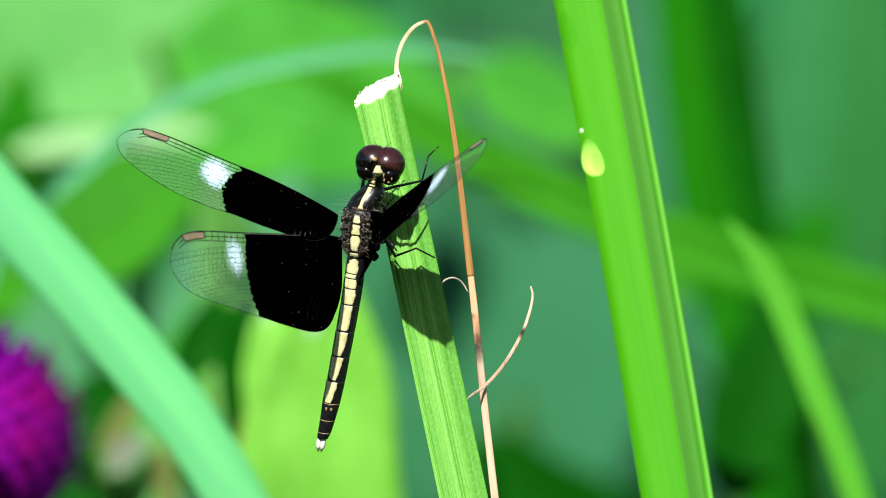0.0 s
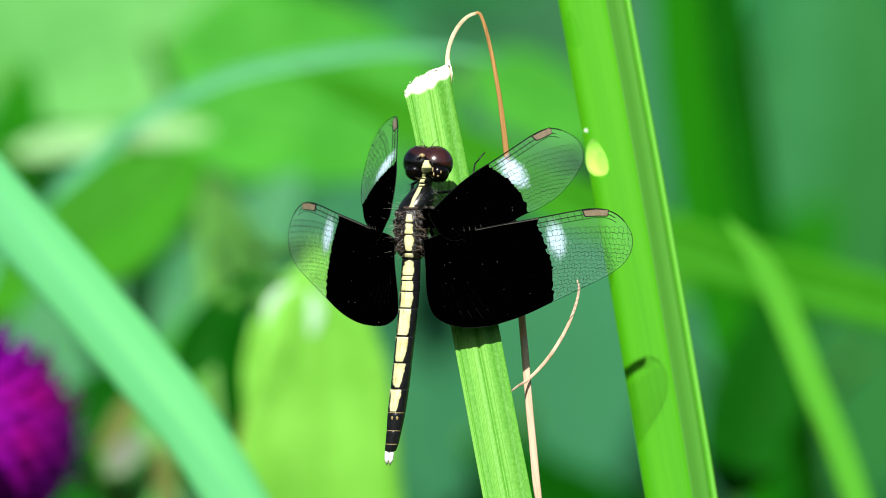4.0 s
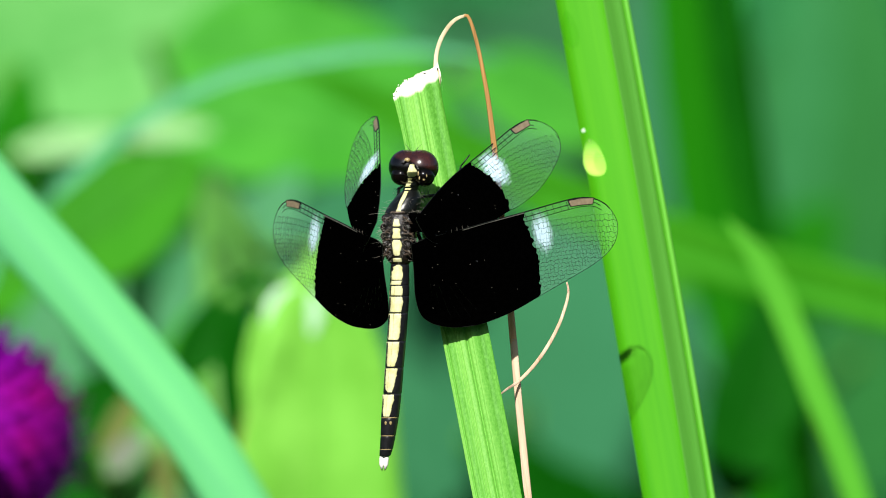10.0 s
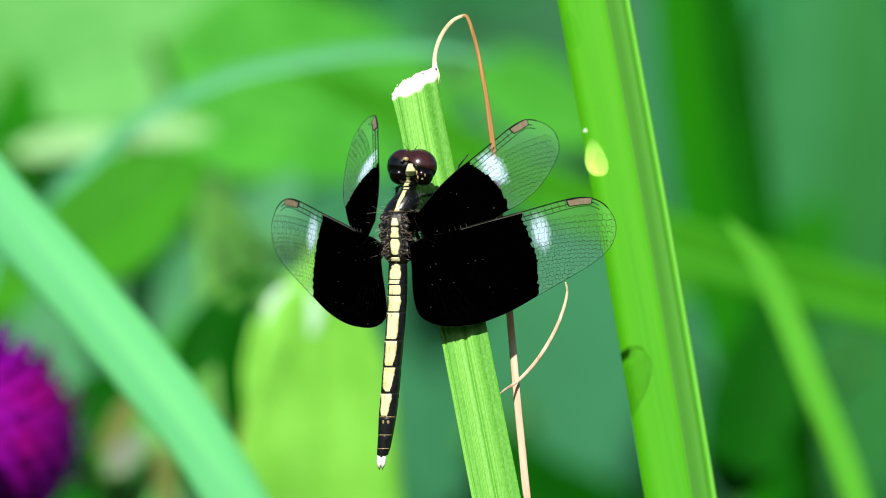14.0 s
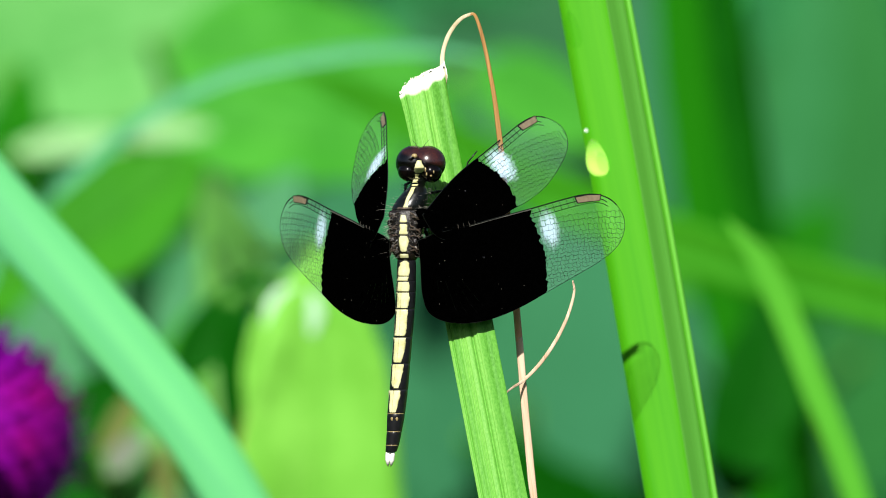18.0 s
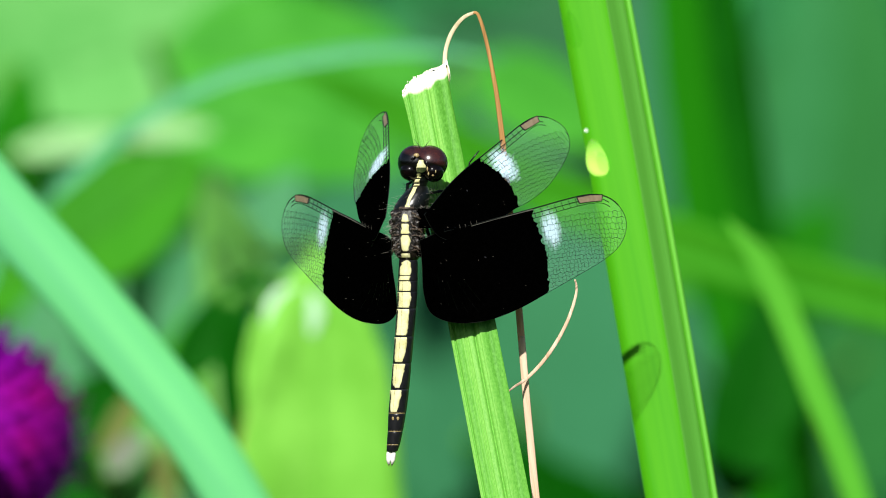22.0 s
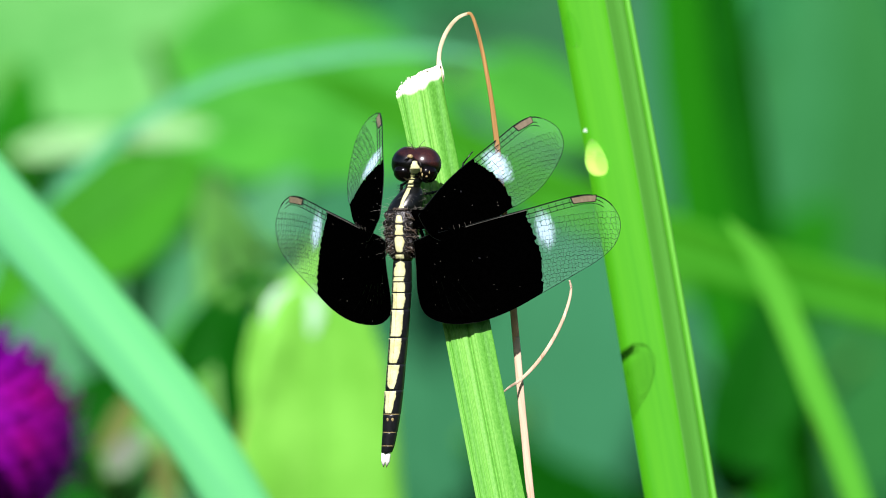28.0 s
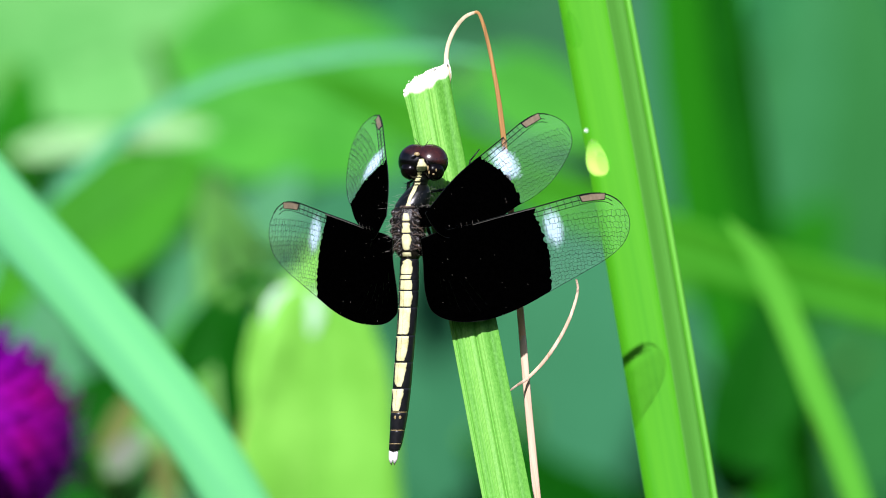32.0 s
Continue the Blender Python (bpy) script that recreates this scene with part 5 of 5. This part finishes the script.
def motions():
    walk(cut_leaf, [
        (0, pose(0.124672, -0.074369, 0.001212, 0, -0.810, 0)),
        (0.2, pose(0.131440, -0.074369, 0.002284, 0, -1.789, 0)),
        (0.3, pose(0.131900, -0.074369, 0.002350, 0, -1.860, 0)),
        (0.5, pose(0.123197, -0.074369, 0.000809, 0, -0.597, 0)),
        (0.8, pose(0.119937, -0.074369, -0.000047, 0, -0.127, 0)),
        (1, pose(0.120155, -0.074369, 0.000215, 0, -0.154, 0)),
        (1.5, pose(0.119895, -0.074369, 0.000206, 0, -0.116, 0)),
        (2, pose(0.120522, -0.074369, 0.000339, 0, -0.212, 0)),
        (2.5, pose(0.123066, -0.074369, 0.000844, 0, -0.578, 0)),
        (3, pose(0.121767, -0.074369, 0.000529, 0, -0.385, 0)),
        (3.5, pose(0.116630, -0.074369, -0.000499, 0, 0.347, 0)),
        (5.5, pose(0.118151, -0.074369, -0.000100, 0, 0.135, 0)),
        (6, pose(0.118686, -0.074369, -0.000083, 0, 0.058, 0)),
        (6.5, pose(0.119182, -0.074369, 0.000040, 0, -0.019, 0)),
        (7, pose(0.119716, -0.074369, 0.000128, 0, -0.096, 0)),
        (7.5, pose(0.119053, -0.074369, -0.000038, 0, 0.000, 0)),
        (8, pose(0.119220, -0.074369, 0.000001, 0, -0.019, 0)),
        (8.5, pose(0.119053, -0.074369, 0.000000, 0, 0.000, 0)),
        (9, pose(0.119182, -0.074369, 0.000040, 0, -0.019, 0)),
        (9.5, pose(0.121055, -0.074369, 0.000355, 0, -0.288, 0)),
        (10, pose(0.118686, -0.074369, -0.000121, 0, 0.058, 0)),
        (10.5, pose(0.119820, -0.074369, 0.000099, 0, -0.116, 0)),
        (11, pose(0.119859, -0.074369, 0.000170, 0, -0.116, 0)),
        (11.5, pose(0.119585, -0.074369, 0.000162, 0, -0.077, 0)),
        (12, pose(0.119456, -0.074369, 0.000122, 0, -0.058, 0)),
        (12.5, pose(0.119418, -0.074369, 0.000122, 0, -0.058, 0)),
        (13, pose(0.119053, -0.074369, 0.000000, 0, 0.000, 0)),
        (13.5, pose(0.118376, -0.074369, -0.000203, 0, 0.097, 0)),
        (14, pose(0.118779, -0.074369, -0.000082, 0, 0.039, 0)),
        (14.5, pose(0.118244, -0.074369, -0.000096, 0, 0.116, 0)),
        (16.5, pose(0.119820, -0.074369, 0.000025, 0, -0.116, 0)),
        (17, pose(0.118244, -0.074369, -0.000096, 0, 0.116, 0)),
        (17.5, pose(0.115562, -0.074369, -0.000625, 0, 0.501, 0)),
        (18, pose(0.117569, -0.074369, -0.000297, 0, 0.213, 0)),
        (18.5, pose(0.118518, -0.074369, -0.000087, 0, 0.077, 0)),
        (19, pose(0.116358, -0.074369, -0.000504, 0, 0.386, 0)),
        (19.5, pose(0.116394, -0.074369, -0.000504, 0, 0.386, 0)),
        (20, pose(0.117973, -0.074369, -0.000177, 0, 0.155, 0)),
        (20.5, pose(0.117569, -0.074369, -0.000333, 0, 0.213, 0)),
        (21, pose(0.116095, -0.074369, -0.000544, 0, 0.424, 0)),
        (21.5, pose(0.117841, -0.074369, -0.000252, 0, 0.174, 0)),
        (22, pose(0.117166, -0.074369, -0.000306, 0, 0.271, 0)),
        (22.5, pose(0.116798, -0.074369, -0.000424, 0, 0.329, 0)),
        (23, pose(0.117841, -0.074369, -0.000252, 0, 0.174, 0)),
        (23.5, pose(0.117605, -0.074369, -0.000259, 0, 0.213, 0)),
        (24, pose(0.116798, -0.074369, -0.000386, 0, 0.329, 0)),
        (24.5, pose(0.117201, -0.074369, -0.000342, 0, 0.271, 0)),
        (25, pose(0.117569, -0.074369, -0.000259, 0, 0.213, 0)),
        (25.5, pose(0.117034, -0.074369, -0.000345, 0, 0.290, 0)),
        (27.5, pose(0.117712, -0.074369, -0.000217, 0, 0.193, 0)),
        (28, pose(0.118115, -0.074369, -0.000097, 0, 0.135, 0)),
        (28.5, pose(0.115966, -0.074369, -0.000508, 0, 0.443, 0)),
        (29, pose(0.117438, -0.074369, -0.000297, 0, 0.232, 0)),
        (29.5, pose(0.118647, -0.074369, 0.000025, 0, 0.058, 0)),
        (30, pose(0.116798, -0.074369, -0.000350, 0, 0.329, 0)),
        (30.5, pose(0.116499, -0.074369, -0.000427, 0, 0.366, 0)),
        (31, pose(0.118244, -0.074369, -0.000058, 0, 0.116, 0)),
        (31.5, pose(0.117476, -0.074369, -0.000187, 0, 0.232, 0)),
        (32, pose(0.117072, -0.074369, -0.000306, 0, 0.290, 0)),
    ])
    walk(insect, [
        (0, body(-0.007428, 0.599601, 6.098, 14)),
        (0.1, body(-0.009110, 0.598143, 3.589, 5)),
        (0.2, body(-0.011241, 0.597414, 2.335, 4)),
        (0.3, body(-0.010950, 0.597414, 2.335, 4)),
        (0.5, body(-0.006402, 0.599058, 4.854)),
        (0.7, body(-0.005000, 0.599120, 2.600)),
        (0.8, body(-0.004785, 0.599136, 2.294)),
        (1, body(-0.004667, 0.599122, 2.935)),
        (1.5, body(-0.004535, 0.599105, 2.601)),
        (2, body(-0.004819, 0.598958, 2.370)),
        (2.5, body(-0.006075, 0.598740, 2.064)),
        (3, body(-0.005435, 0.598778, 2.081)),
        (3.5, body(-0.002758, 0.599343, 2.161)),
        (5.5, body(-0.003503, 0.599289, -0.206)),
        (6, body(-0.003798, 0.599093, -0.239)),
        (6.5, body(-0.004094, 0.599091, -0.000)),
        (7, body(-0.004334, 0.599055, -0.091)),
        (7.5, body(-0.003989, 0.599055, 0.287)),
        (8, body(-0.004103, 0.599037, 0.207)),
        (8.5, body(-0.004017, 0.599037, 0.015)),
        (9, body(-0.004092, 0.599037, 0.023)),
        (9.5, body(-0.005047, 0.598727, -0.028)),
        (10, body(-0.003800, 0.598947, -0.016)),
        (10.5, body(-0.004448, 0.598746, -0.196)),
        (11, body(-0.004448, 0.598929, -0.199)),
        (11.5, body(-0.004311, 0.599073, -0.002)),
        (12, body(-0.004166, 0.599091, -0.000)),
        (12.5, body(-0.004238, 0.599091, -0.000)),
        (13, body(-0.004018, 0.599091, -0.000)),
        (13.5, body(-0.003726, 0.599091, -0.000)),
        (14, body(-0.003956, 0.599019, 0.184)),
        (14.5, body(-0.003665, 0.599166, 0.183)),
        (16.5, body(-0.004458, 0.598872, -0.001)),
        (17, body(-0.003714, 0.599166, 0.318)),
        (17.5, body(-0.002259, 0.599477, 0.527)),
        (18, body(-0.003224, 0.599293, 0.197)),
        (18.5, body(-0.003776, 0.599166, 0.135)),
        (19, body(-0.002699, 0.599383, 0.510)),
        (19.5, body(-0.002613, 0.599441, 0.333)),
        (20, body(-0.003482, 0.599311, 0.152)),
        (20.5, body(-0.003297, 0.599239, 0.196)),
        (21, body(-0.002552, 0.599477, 0.519)),
        (21.5, body(-0.003444, 0.599257, 0.199)),
        (22, body(-0.003087, 0.599329, 0.395)),
        (22.5, body(-0.002834, 0.599384, 0.319)),
        (23, body(-0.003369, 0.599239, 0.196)),
        (23.5, body(-0.003284, 0.599257, 0.519)),
        (24, body(-0.002834, 0.599384, 0.319)),
        (24.5, body(-0.003015, 0.599329, 0.395)),
        (25, body(-0.003297, 0.599311, 0.196)),
        (25.5, body(-0.003015, 0.599403, 0.395)),
        (27.5, body(-0.003368, 0.599257, 0.211)),
        (28, body(-0.003589, 0.599239, 0.196)),
        (28.5, body(-0.002479, 0.599512, 0.525)),
        (29, body(-0.003148, 0.599257, 0.211)),
        (29.5, body(-0.003883, 0.599239, 0.192)),
        (30, body(-0.002903, 0.599439, -0.016)),
        (30.5, body(-0.002744, 0.599496, 0.317)),
        (31, body(-0.003662, 0.599348, 0.244)),
        (31.5, body(-0.003223, 0.599384, 0.213)),
        (32, body(-0.002993, 0.599421, 0.029)),
    ])
    walk(right_fore, [
        (0, hinged(right_fore, 0.7764, -0.4299, -0.1414, -0.4386)),
        (0.1, hinged(right_fore, 0.8154, -0.4274, -0.0492, -0.3873)),
        (0.3, hinged(right_fore, 0.8435, -0.3844, -0.0404, -0.3729)),
        (0.6, hinged(right_fore, 0.8435, -0.3844, -0.0404, -0.3729)),
        (0.7, hinged(right_fore, 0.9098, -0.3653, -0.1943, -0.0337)),
        (0.92, hinged(right_fore, 0.9098, -0.3653, -0.1943, -0.0337)),
        (1, hinged(right_fore, 0.9246, 0.2819, -0.2471, -0.0683)),
        (1.08, hinged(right_fore, 0.8646, -0.1100, -0.2822, 0.4008)),
        (1.62, hinged(right_fore, 0.8646, -0.1100, -0.2822, 0.4008)),
        (1.7, hinged(right_fore, 0.8351, -0.0970, -0.3192, 0.4375)),
        (1.8, hinged(right_fore, 0.8214, -0.0913, -0.3347, 0.4527)),
        (2.82, hinged(right_fore, 0.8214, -0.0913, -0.3347, 0.4527)),
        (2.9, hinged(right_fore, 0.8178, -0.1040, -0.3299, 0.4600)),
        (3, hinged(right_fore, 0.8152, -0.1125, -0.3268, 0.4647)),
        (3.5, hinged(right_fore, 0.8152, -0.1125, -0.3268, 0.4647)),
        (4.2, hinged(right_fore, 0.8152, -0.1125, -0.3268, 0.4647)),
        (4.8, hinged(right_fore, 0.8159, -0.0775, -0.3394, 0.4617)),
        (5.5, hinged(right_fore, 0.8159, -0.0775, -0.3394, 0.4617)),
        (5.9, hinged(right_fore, 0.8159, -0.0775, -0.3394, 0.4617)),
        (6, hinged(right_fore, 0.8120, -0.0729, -0.3278, 0.4774)),
        (6.3, hinged(right_fore, 0.8120, -0.0714, -0.3276, 0.4778)),
        (6.5, hinged(right_fore, 0.8122, -0.0763, -0.3283, 0.4762)),
        (6.7, hinged(right_fore, 0.8124, -0.0844, -0.3295, 0.4736)),
        (6.9, hinged(right_fore, 0.8124, -0.0915, -0.3308, 0.4714)),
        (7, hinged(right_fore, 0.8125, -0.0929, -0.3309, 0.4709)),
        (7.5, hinged(right_fore, 0.8124, -0.0867, -0.3300, 0.4729)),
        (9.23, hinged(right_fore, 0.8124, -0.0858, -0.3299, 0.4731)),
        (9.3, hinged(right_fore, 0.8121, -0.0757, -0.3283, 0.4764)),
        (9.37, hinged(right_fore, 0.8118, -0.0642, -0.3264, 0.4800)),
        (9.5, hinged(right_fore, 0.8118, -0.0642, -0.3264, 0.4800)),
        (29.7, hinged(right_fore, 0.8118, -0.0642, -0.3264, 0.4800)),
        (29.85, hinged(right_fore, 0.8122, -0.0736, -0.3331, 0.4733)),
        (29.95, hinged(right_fore, 0.8124, -0.0955, -0.3484, 0.4577)),
        (31, hinged(right_fore, 0.8124, -0.0955, -0.3484, 0.4577)),
        (31.3, hinged(right_fore, 0.8122, -0.0767, -0.3353, 0.4712)),
        (31.5, hinged(right_fore, 0.8122, -0.0758, -0.3346, 0.4719)),
        (32, hinged(right_fore, 0.8122, -0.0758, -0.3346, 0.4719)),
    ])
    walk(left_fore, [
        (0, hinged(left_fore, 0.8531, -0.4620, 0.0838, 0.2276)),
        (0.1, hinged(left_fore, 0.8372, -0.4440, 0.0030, 0.3193)),
        (0.3, hinged(left_fore, 0.8485, -0.4172, 0.0060, 0.3254)),
        (0.6, hinged(left_fore, 0.8485, -0.4172, 0.0060, 0.3254)),
        (0.7, hinged(left_fore, 0.9364, -0.1039, 0.2325, -0.2413)),
        (0.92, hinged(left_fore, 0.9364, -0.1039, 0.2325, -0.2413)),
        (1, hinged(left_fore, 0.8919, -0.1400, 0.2673, -0.3369)),
        (1.08, hinged(left_fore, 0.8201, -0.1594, 0.3443, -0.4282)),
        (1.62, hinged(left_fore, 0.8201, -0.1594, 0.3443, -0.4282)),
        (1.7, hinged(left_fore, 0.7841, -0.0935, 0.3606, -0.4963)),
        (1.8, hinged(left_fore, 0.7662, -0.0649, 0.3664, -0.5239)),
        (2.82, hinged(left_fore, 0.7662, -0.0649, 0.3664, -0.5239)),
        (2.9, hinged(left_fore, 0.7619, -0.0597, 0.3612, -0.5343)),
        (3, hinged(left_fore, 0.7589, -0.0562, 0.3577, -0.5412)),
        (3.5, hinged(left_fore, 0.7589, -0.0562, 0.3577, -0.5412)),
        (4.2, hinged(left_fore, 0.7589, -0.0562, 0.3577, -0.5412)),
        (4.8, hinged(left_fore, 0.7824, -0.1241, 0.3672, -0.4874)),
        (5.5, hinged(left_fore, 0.7824, -0.1241, 0.3672, -0.4874)),
        (5.9, hinged(left_fore, 0.7824, -0.1241, 0.3672, -0.4874)),
        (6, hinged(left_fore, 0.7646, -0.0549, 0.3679, -0.5263)),
        (6.3, hinged(left_fore, 0.7645, -0.0539, 0.3675, -0.5269)),
        (6.5, hinged(left_fore, 0.7648, -0.0574, 0.3690, -0.5250)),
        (6.7, hinged(left_fore, 0.7654, -0.0631, 0.3713, -0.5218)),
        (6.9, hinged(left_fore, 0.7659, -0.0681, 0.3735, -0.5189)),
        (7, hinged(left_fore, 0.7661, -0.0691, 0.3739, -0.5182)),
        (7.5, hinged(left_fore, 0.7656, -0.0647, 0.3720, -0.5208)),
        (9.23, hinged(left_fore, 0.7655, -0.0641, 0.3718, -0.5212)),
        (9.3, hinged(left_fore, 0.7648, -0.0570, 0.3688, -0.5252)),
        (9.37, hinged(left_fore, 0.7639, -0.0489, 0.3653, -0.5297)),
        (9.5, hinged(left_fore, 0.7639, -0.0489, 0.3653, -0.5297)),
        (29.7, hinged(left_fore, 0.7639, -0.0489, 0.3653, -0.5297)),
        (29.85, hinged(left_fore, 0.7712, -0.0706, 0.3657, -0.5163)),
        (29.95, hinged(left_fore, 0.7860, -0.1213, 0.3656, -0.4835)),
        (31, hinged(left_fore, 0.7860, -0.1213, 0.3656, -0.4835)),
        (31.3, hinged(left_fore, 0.7735, -0.0779, 0.3658, -0.5117)),
        (31.5, hinged(left_fore, 0.7728, -0.0757, 0.3657, -0.5131)),
        (32, hinged(left_fore, 0.7728, -0.0757, 0.3657, -0.5131)),
    ])
    walk(right_hind, [
        (0, hinged(right_hind, 0.6003, 0.1925, -0.0836, 0.7717)),
        (0.03, hinged(right_hind, 0.8849, 0.0632, -0.0437, 0.4593)),
        (0.07, hinged(right_hind, 0.9920, -0.1134, 0.0175, -0.0518)),
        (0.1, hinged(right_hind, 0.8935, -0.2140, 0.0561, -0.3908)),
        (0.3, hinged(right_hind, 0.9045, -0.2045, 0.0845, -0.3645)),
        (0.6, hinged(right_hind, 0.9045, -0.2045, 0.0845, -0.3645)),
        (0.7, hinged(right_hind, 0.9650, 0.0930, 0.0408, 0.2419)),
        (0.92, hinged(right_hind, 0.9650, 0.0930, 0.0408, 0.2419)),
        (1, hinged(right_hind, 0.9675, 0.0904, 0.0260, 0.2347)),
        (1.08, hinged(right_hind, 0.9361, -0.2013, -0.0951, 0.2724)),
        (1.62, hinged(right_hind, 0.9361, -0.2013, -0.0951, 0.2724)),
        (1.7, hinged(right_hind, 0.9359, -0.1431, -0.1104, 0.3024)),
        (1.8, hinged(right_hind, 0.9345, -0.1179, -0.1169, 0.3149)),
        (2.82, hinged(right_hind, 0.9345, -0.1179, -0.1169, 0.3149)),
        (2.9, hinged(right_hind, 0.9275, -0.0730, -0.1179, 0.3472)),
        (3, hinged(right_hind, 0.9212, -0.0429, -0.1185, 0.3681)),
        (3.5, hinged(right_hind, 0.9212, -0.0429, -0.1185, 0.3681)),
        (4.2, hinged(right_hind, 0.9212, -0.0429, -0.1185, 0.3681)),
        (4.8, hinged(right_hind, 0.9339, -0.0626, -0.1198, 0.3309)),
        (5.5, hinged(right_hind, 0.9339, -0.0626, -0.1198, 0.3309)),
        (5.9, hinged(right_hind, 0.9339, -0.0626, -0.1198, 0.3309)),
        (6, hinged(right_hind, 0.9233, 0.0149, -0.1166, 0.3658)),
        (6.3, hinged(right_hind, 0.9227, 0.0156, -0.1173, 0.3668)),
        (6.5, hinged(right_hind, 0.9245, 0.0133, -0.1150, 0.3633)),
        (6.7, hinged(right_hind, 0.9272, 0.0095, -0.1111, 0.3575)),
        (6.9, hinged(right_hind, 0.9297, 0.0060, -0.1076, 0.3523)),
        (7, hinged(right_hind, 0.9301, 0.0054, -0.1070, 0.3512)),
        (7.5, hinged(right_hind, 0.9280, 0.0084, -0.1100, 0.3558)),
        (9.23, hinged(right_hind, 0.9277, 0.0088, -0.1104, 0.3564)),
        (9.3, hinged(right_hind, 0.9243, 0.0136, -0.1152, 0.3637)),
        (9.37, hinged(right_hind, 0.9202, 0.0190, -0.1207, 0.3719)),
        (9.5, hinged(right_hind, 0.9202, 0.0190, -0.1207, 0.3719)),
        (29.7, hinged(right_hind, 0.9202, 0.0190, -0.1207, 0.3719)),
        (29.85, hinged(right_hind, 0.9231, 0.0158, -0.1200, 0.3651)),
        (29.95, hinged(right_hind, 0.9296, 0.0082, -0.1183, 0.3490)),
        (31, hinged(right_hind, 0.9296, 0.0082, -0.1183, 0.3490)),
        (31.3, hinged(right_hind, 0.9240, 0.0147, -0.1198, 0.3628)),
        (31.5, hinged(right_hind, 0.9237, 0.0150, -0.1198, 0.3635)),
        (32, hinged(right_hind, 0.9237, 0.0150, -0.1198, 0.3635)),
    ])
    walk(left_hind, [
        (0, hinged(left_hind, 0.8488, -0.2516, -0.0620, 0.4608)),
        (0.1, hinged(left_hind, 0.9229, -0.2389, -0.1074, 0.2823)),
        (0.3, hinged(left_hind, 0.9383, -0.2026, -0.0881, 0.2661)),
        (0.6, hinged(left_hind, 0.9383, -0.2026, -0.0881, 0.2661)),
        (0.7, hinged(left_hind, 0.9809, -0.1729, -0.0290, -0.0847)),
        (0.92, hinged(left_hind, 0.9809, -0.1729, -0.0290, -0.0847)),
        (1, hinged(left_hind, 0.9786, -0.1610, -0.0080, -0.1281)),
        (1.08, hinged(left_hind, 0.9420, -0.2065, 0.0652, -0.2562)),
        (1.62, hinged(left_hind, 0.9420, -0.2065, 0.0652, -0.2562)),
        (1.7, hinged(left_hind, 0.9280, -0.1352, 0.0845, -0.3368)),
        (1.8, hinged(left_hind, 0.9185, -0.1042, 0.0925, -0.3700)),
        (2.82, hinged(left_hind, 0.9185, -0.1042, 0.0925, -0.3700)),
        (2.9, hinged(left_hind, 0.9077, -0.0369, 0.0958, -0.4070)),
        (3, hinged(left_hind, 0.8974, 0.0081, 0.0977, -0.4302)),
        (3.5, hinged(left_hind, 0.8974, 0.0081, 0.0977, -0.4302)),
        (4.2, hinged(left_hind, 0.8974, 0.0081, 0.0977, -0.4302)),
        (4.8, hinged(left_hind, 0.9442, -0.0596, 0.0673, -0.3170)),
        (5.5, hinged(left_hind, 0.9442, -0.0596, 0.0673, -0.3170)),
        (5.9, hinged(left_hind, 0.9442, -0.0596, 0.0673, -0.3170)),
        (6, hinged(left_hind, 0.9065, 0.0298, 0.1053, -0.4079)),
        (6.3, hinged(left_hind, 0.9053, 0.0312, 0.1065, -0.4100)),
        (6.5, hinged(left_hind, 0.9092, 0.0264, 0.1025, -0.4027)),
        (6.7, hinged(left_hind, 0.9154, 0.0186, 0.0960, -0.3905)),
        (6.9, hinged(left_hind, 0.9207, 0.0116, 0.0901, -0.3796)),
        (7, hinged(left_hind, 0.9217, 0.0102, 0.0890, -0.3774)),
        (7.5, hinged(left_hind, 0.9171, 0.0163, 0.0941, -0.3870)),
        (9.23, hinged(left_hind, 0.9165, 0.0172, 0.0948, -0.3884)),
        (9.3, hinged(left_hind, 0.9087, 0.0270, 0.1030, -0.4036)),
        (9.37, hinged(left_hind, 0.8994, 0.0382, 0.1122, -0.4207)),
        (9.5, hinged(left_hind, 0.8994, 0.0382, 0.1122, -0.4207)),
        (29.7, hinged(left_hind, 0.8994, 0.0382, 0.1122, -0.4207)),
        (29.85, hinged(left_hind, 0.9117, 0.0276, 0.1002, -0.3976)),
        (29.95, hinged(left_hind, 0.9369, 0.0029, 0.0716, -0.3421)),
        (31, hinged(left_hind, 0.9369, 0.0029, 0.0716, -0.3421)),
        (31.3, hinged(left_hind, 0.9156, 0.0241, 0.0961, -0.3898)),
        (31.5, hinged(left_hind, 0.9144, 0.0251, 0.0973, -0.3921)),
        (32, hinged(left_hind, 0.9144, 0.0251, 0.0973, -0.3921)),
    ])
    for ob in (reed_leaf, *drops):
        home = ob.location.copy()
        walk(ob, [(t, Matrix.Translation(home + Vector((dx, 0, 0)))) for t, dx in (
            (0, -0.32e-3), (0.5, -0.01e-3), (1, 0.06e-3), (2, -0.17e-3), (3, -0.01e-3), (3.5, 0.06e-3), (5.5, -0.01e-3), (6, -0.01e-3), (7, -0.09e-3), (8, -0.01e-3), (9, -0.09e-3), (10, -0.17e-3), (11, -0.39e-3), (12, -0.17e-3), (13, -0.09e-3), (14, -0.01e-3), (14.5, -0.01e-3), (16.5, 0.06e-3), (17, 0.06e-3), (18, 0.06e-3), (19, -0.01e-3), (20, -0.01e-3), (21, 0.06e-3), (22, 0.06e-3), (23, -0.01e-3), (24, 0.06e-3), (25, 0.06e-3), (25.5, 0.06e-3), (27.5, 0.06e-3), (28, -0.01e-3), (29, 0.06e-3), (30, -0.01e-3), (31, -0.09e-3), (32, 0.06e-3), )])


motions()
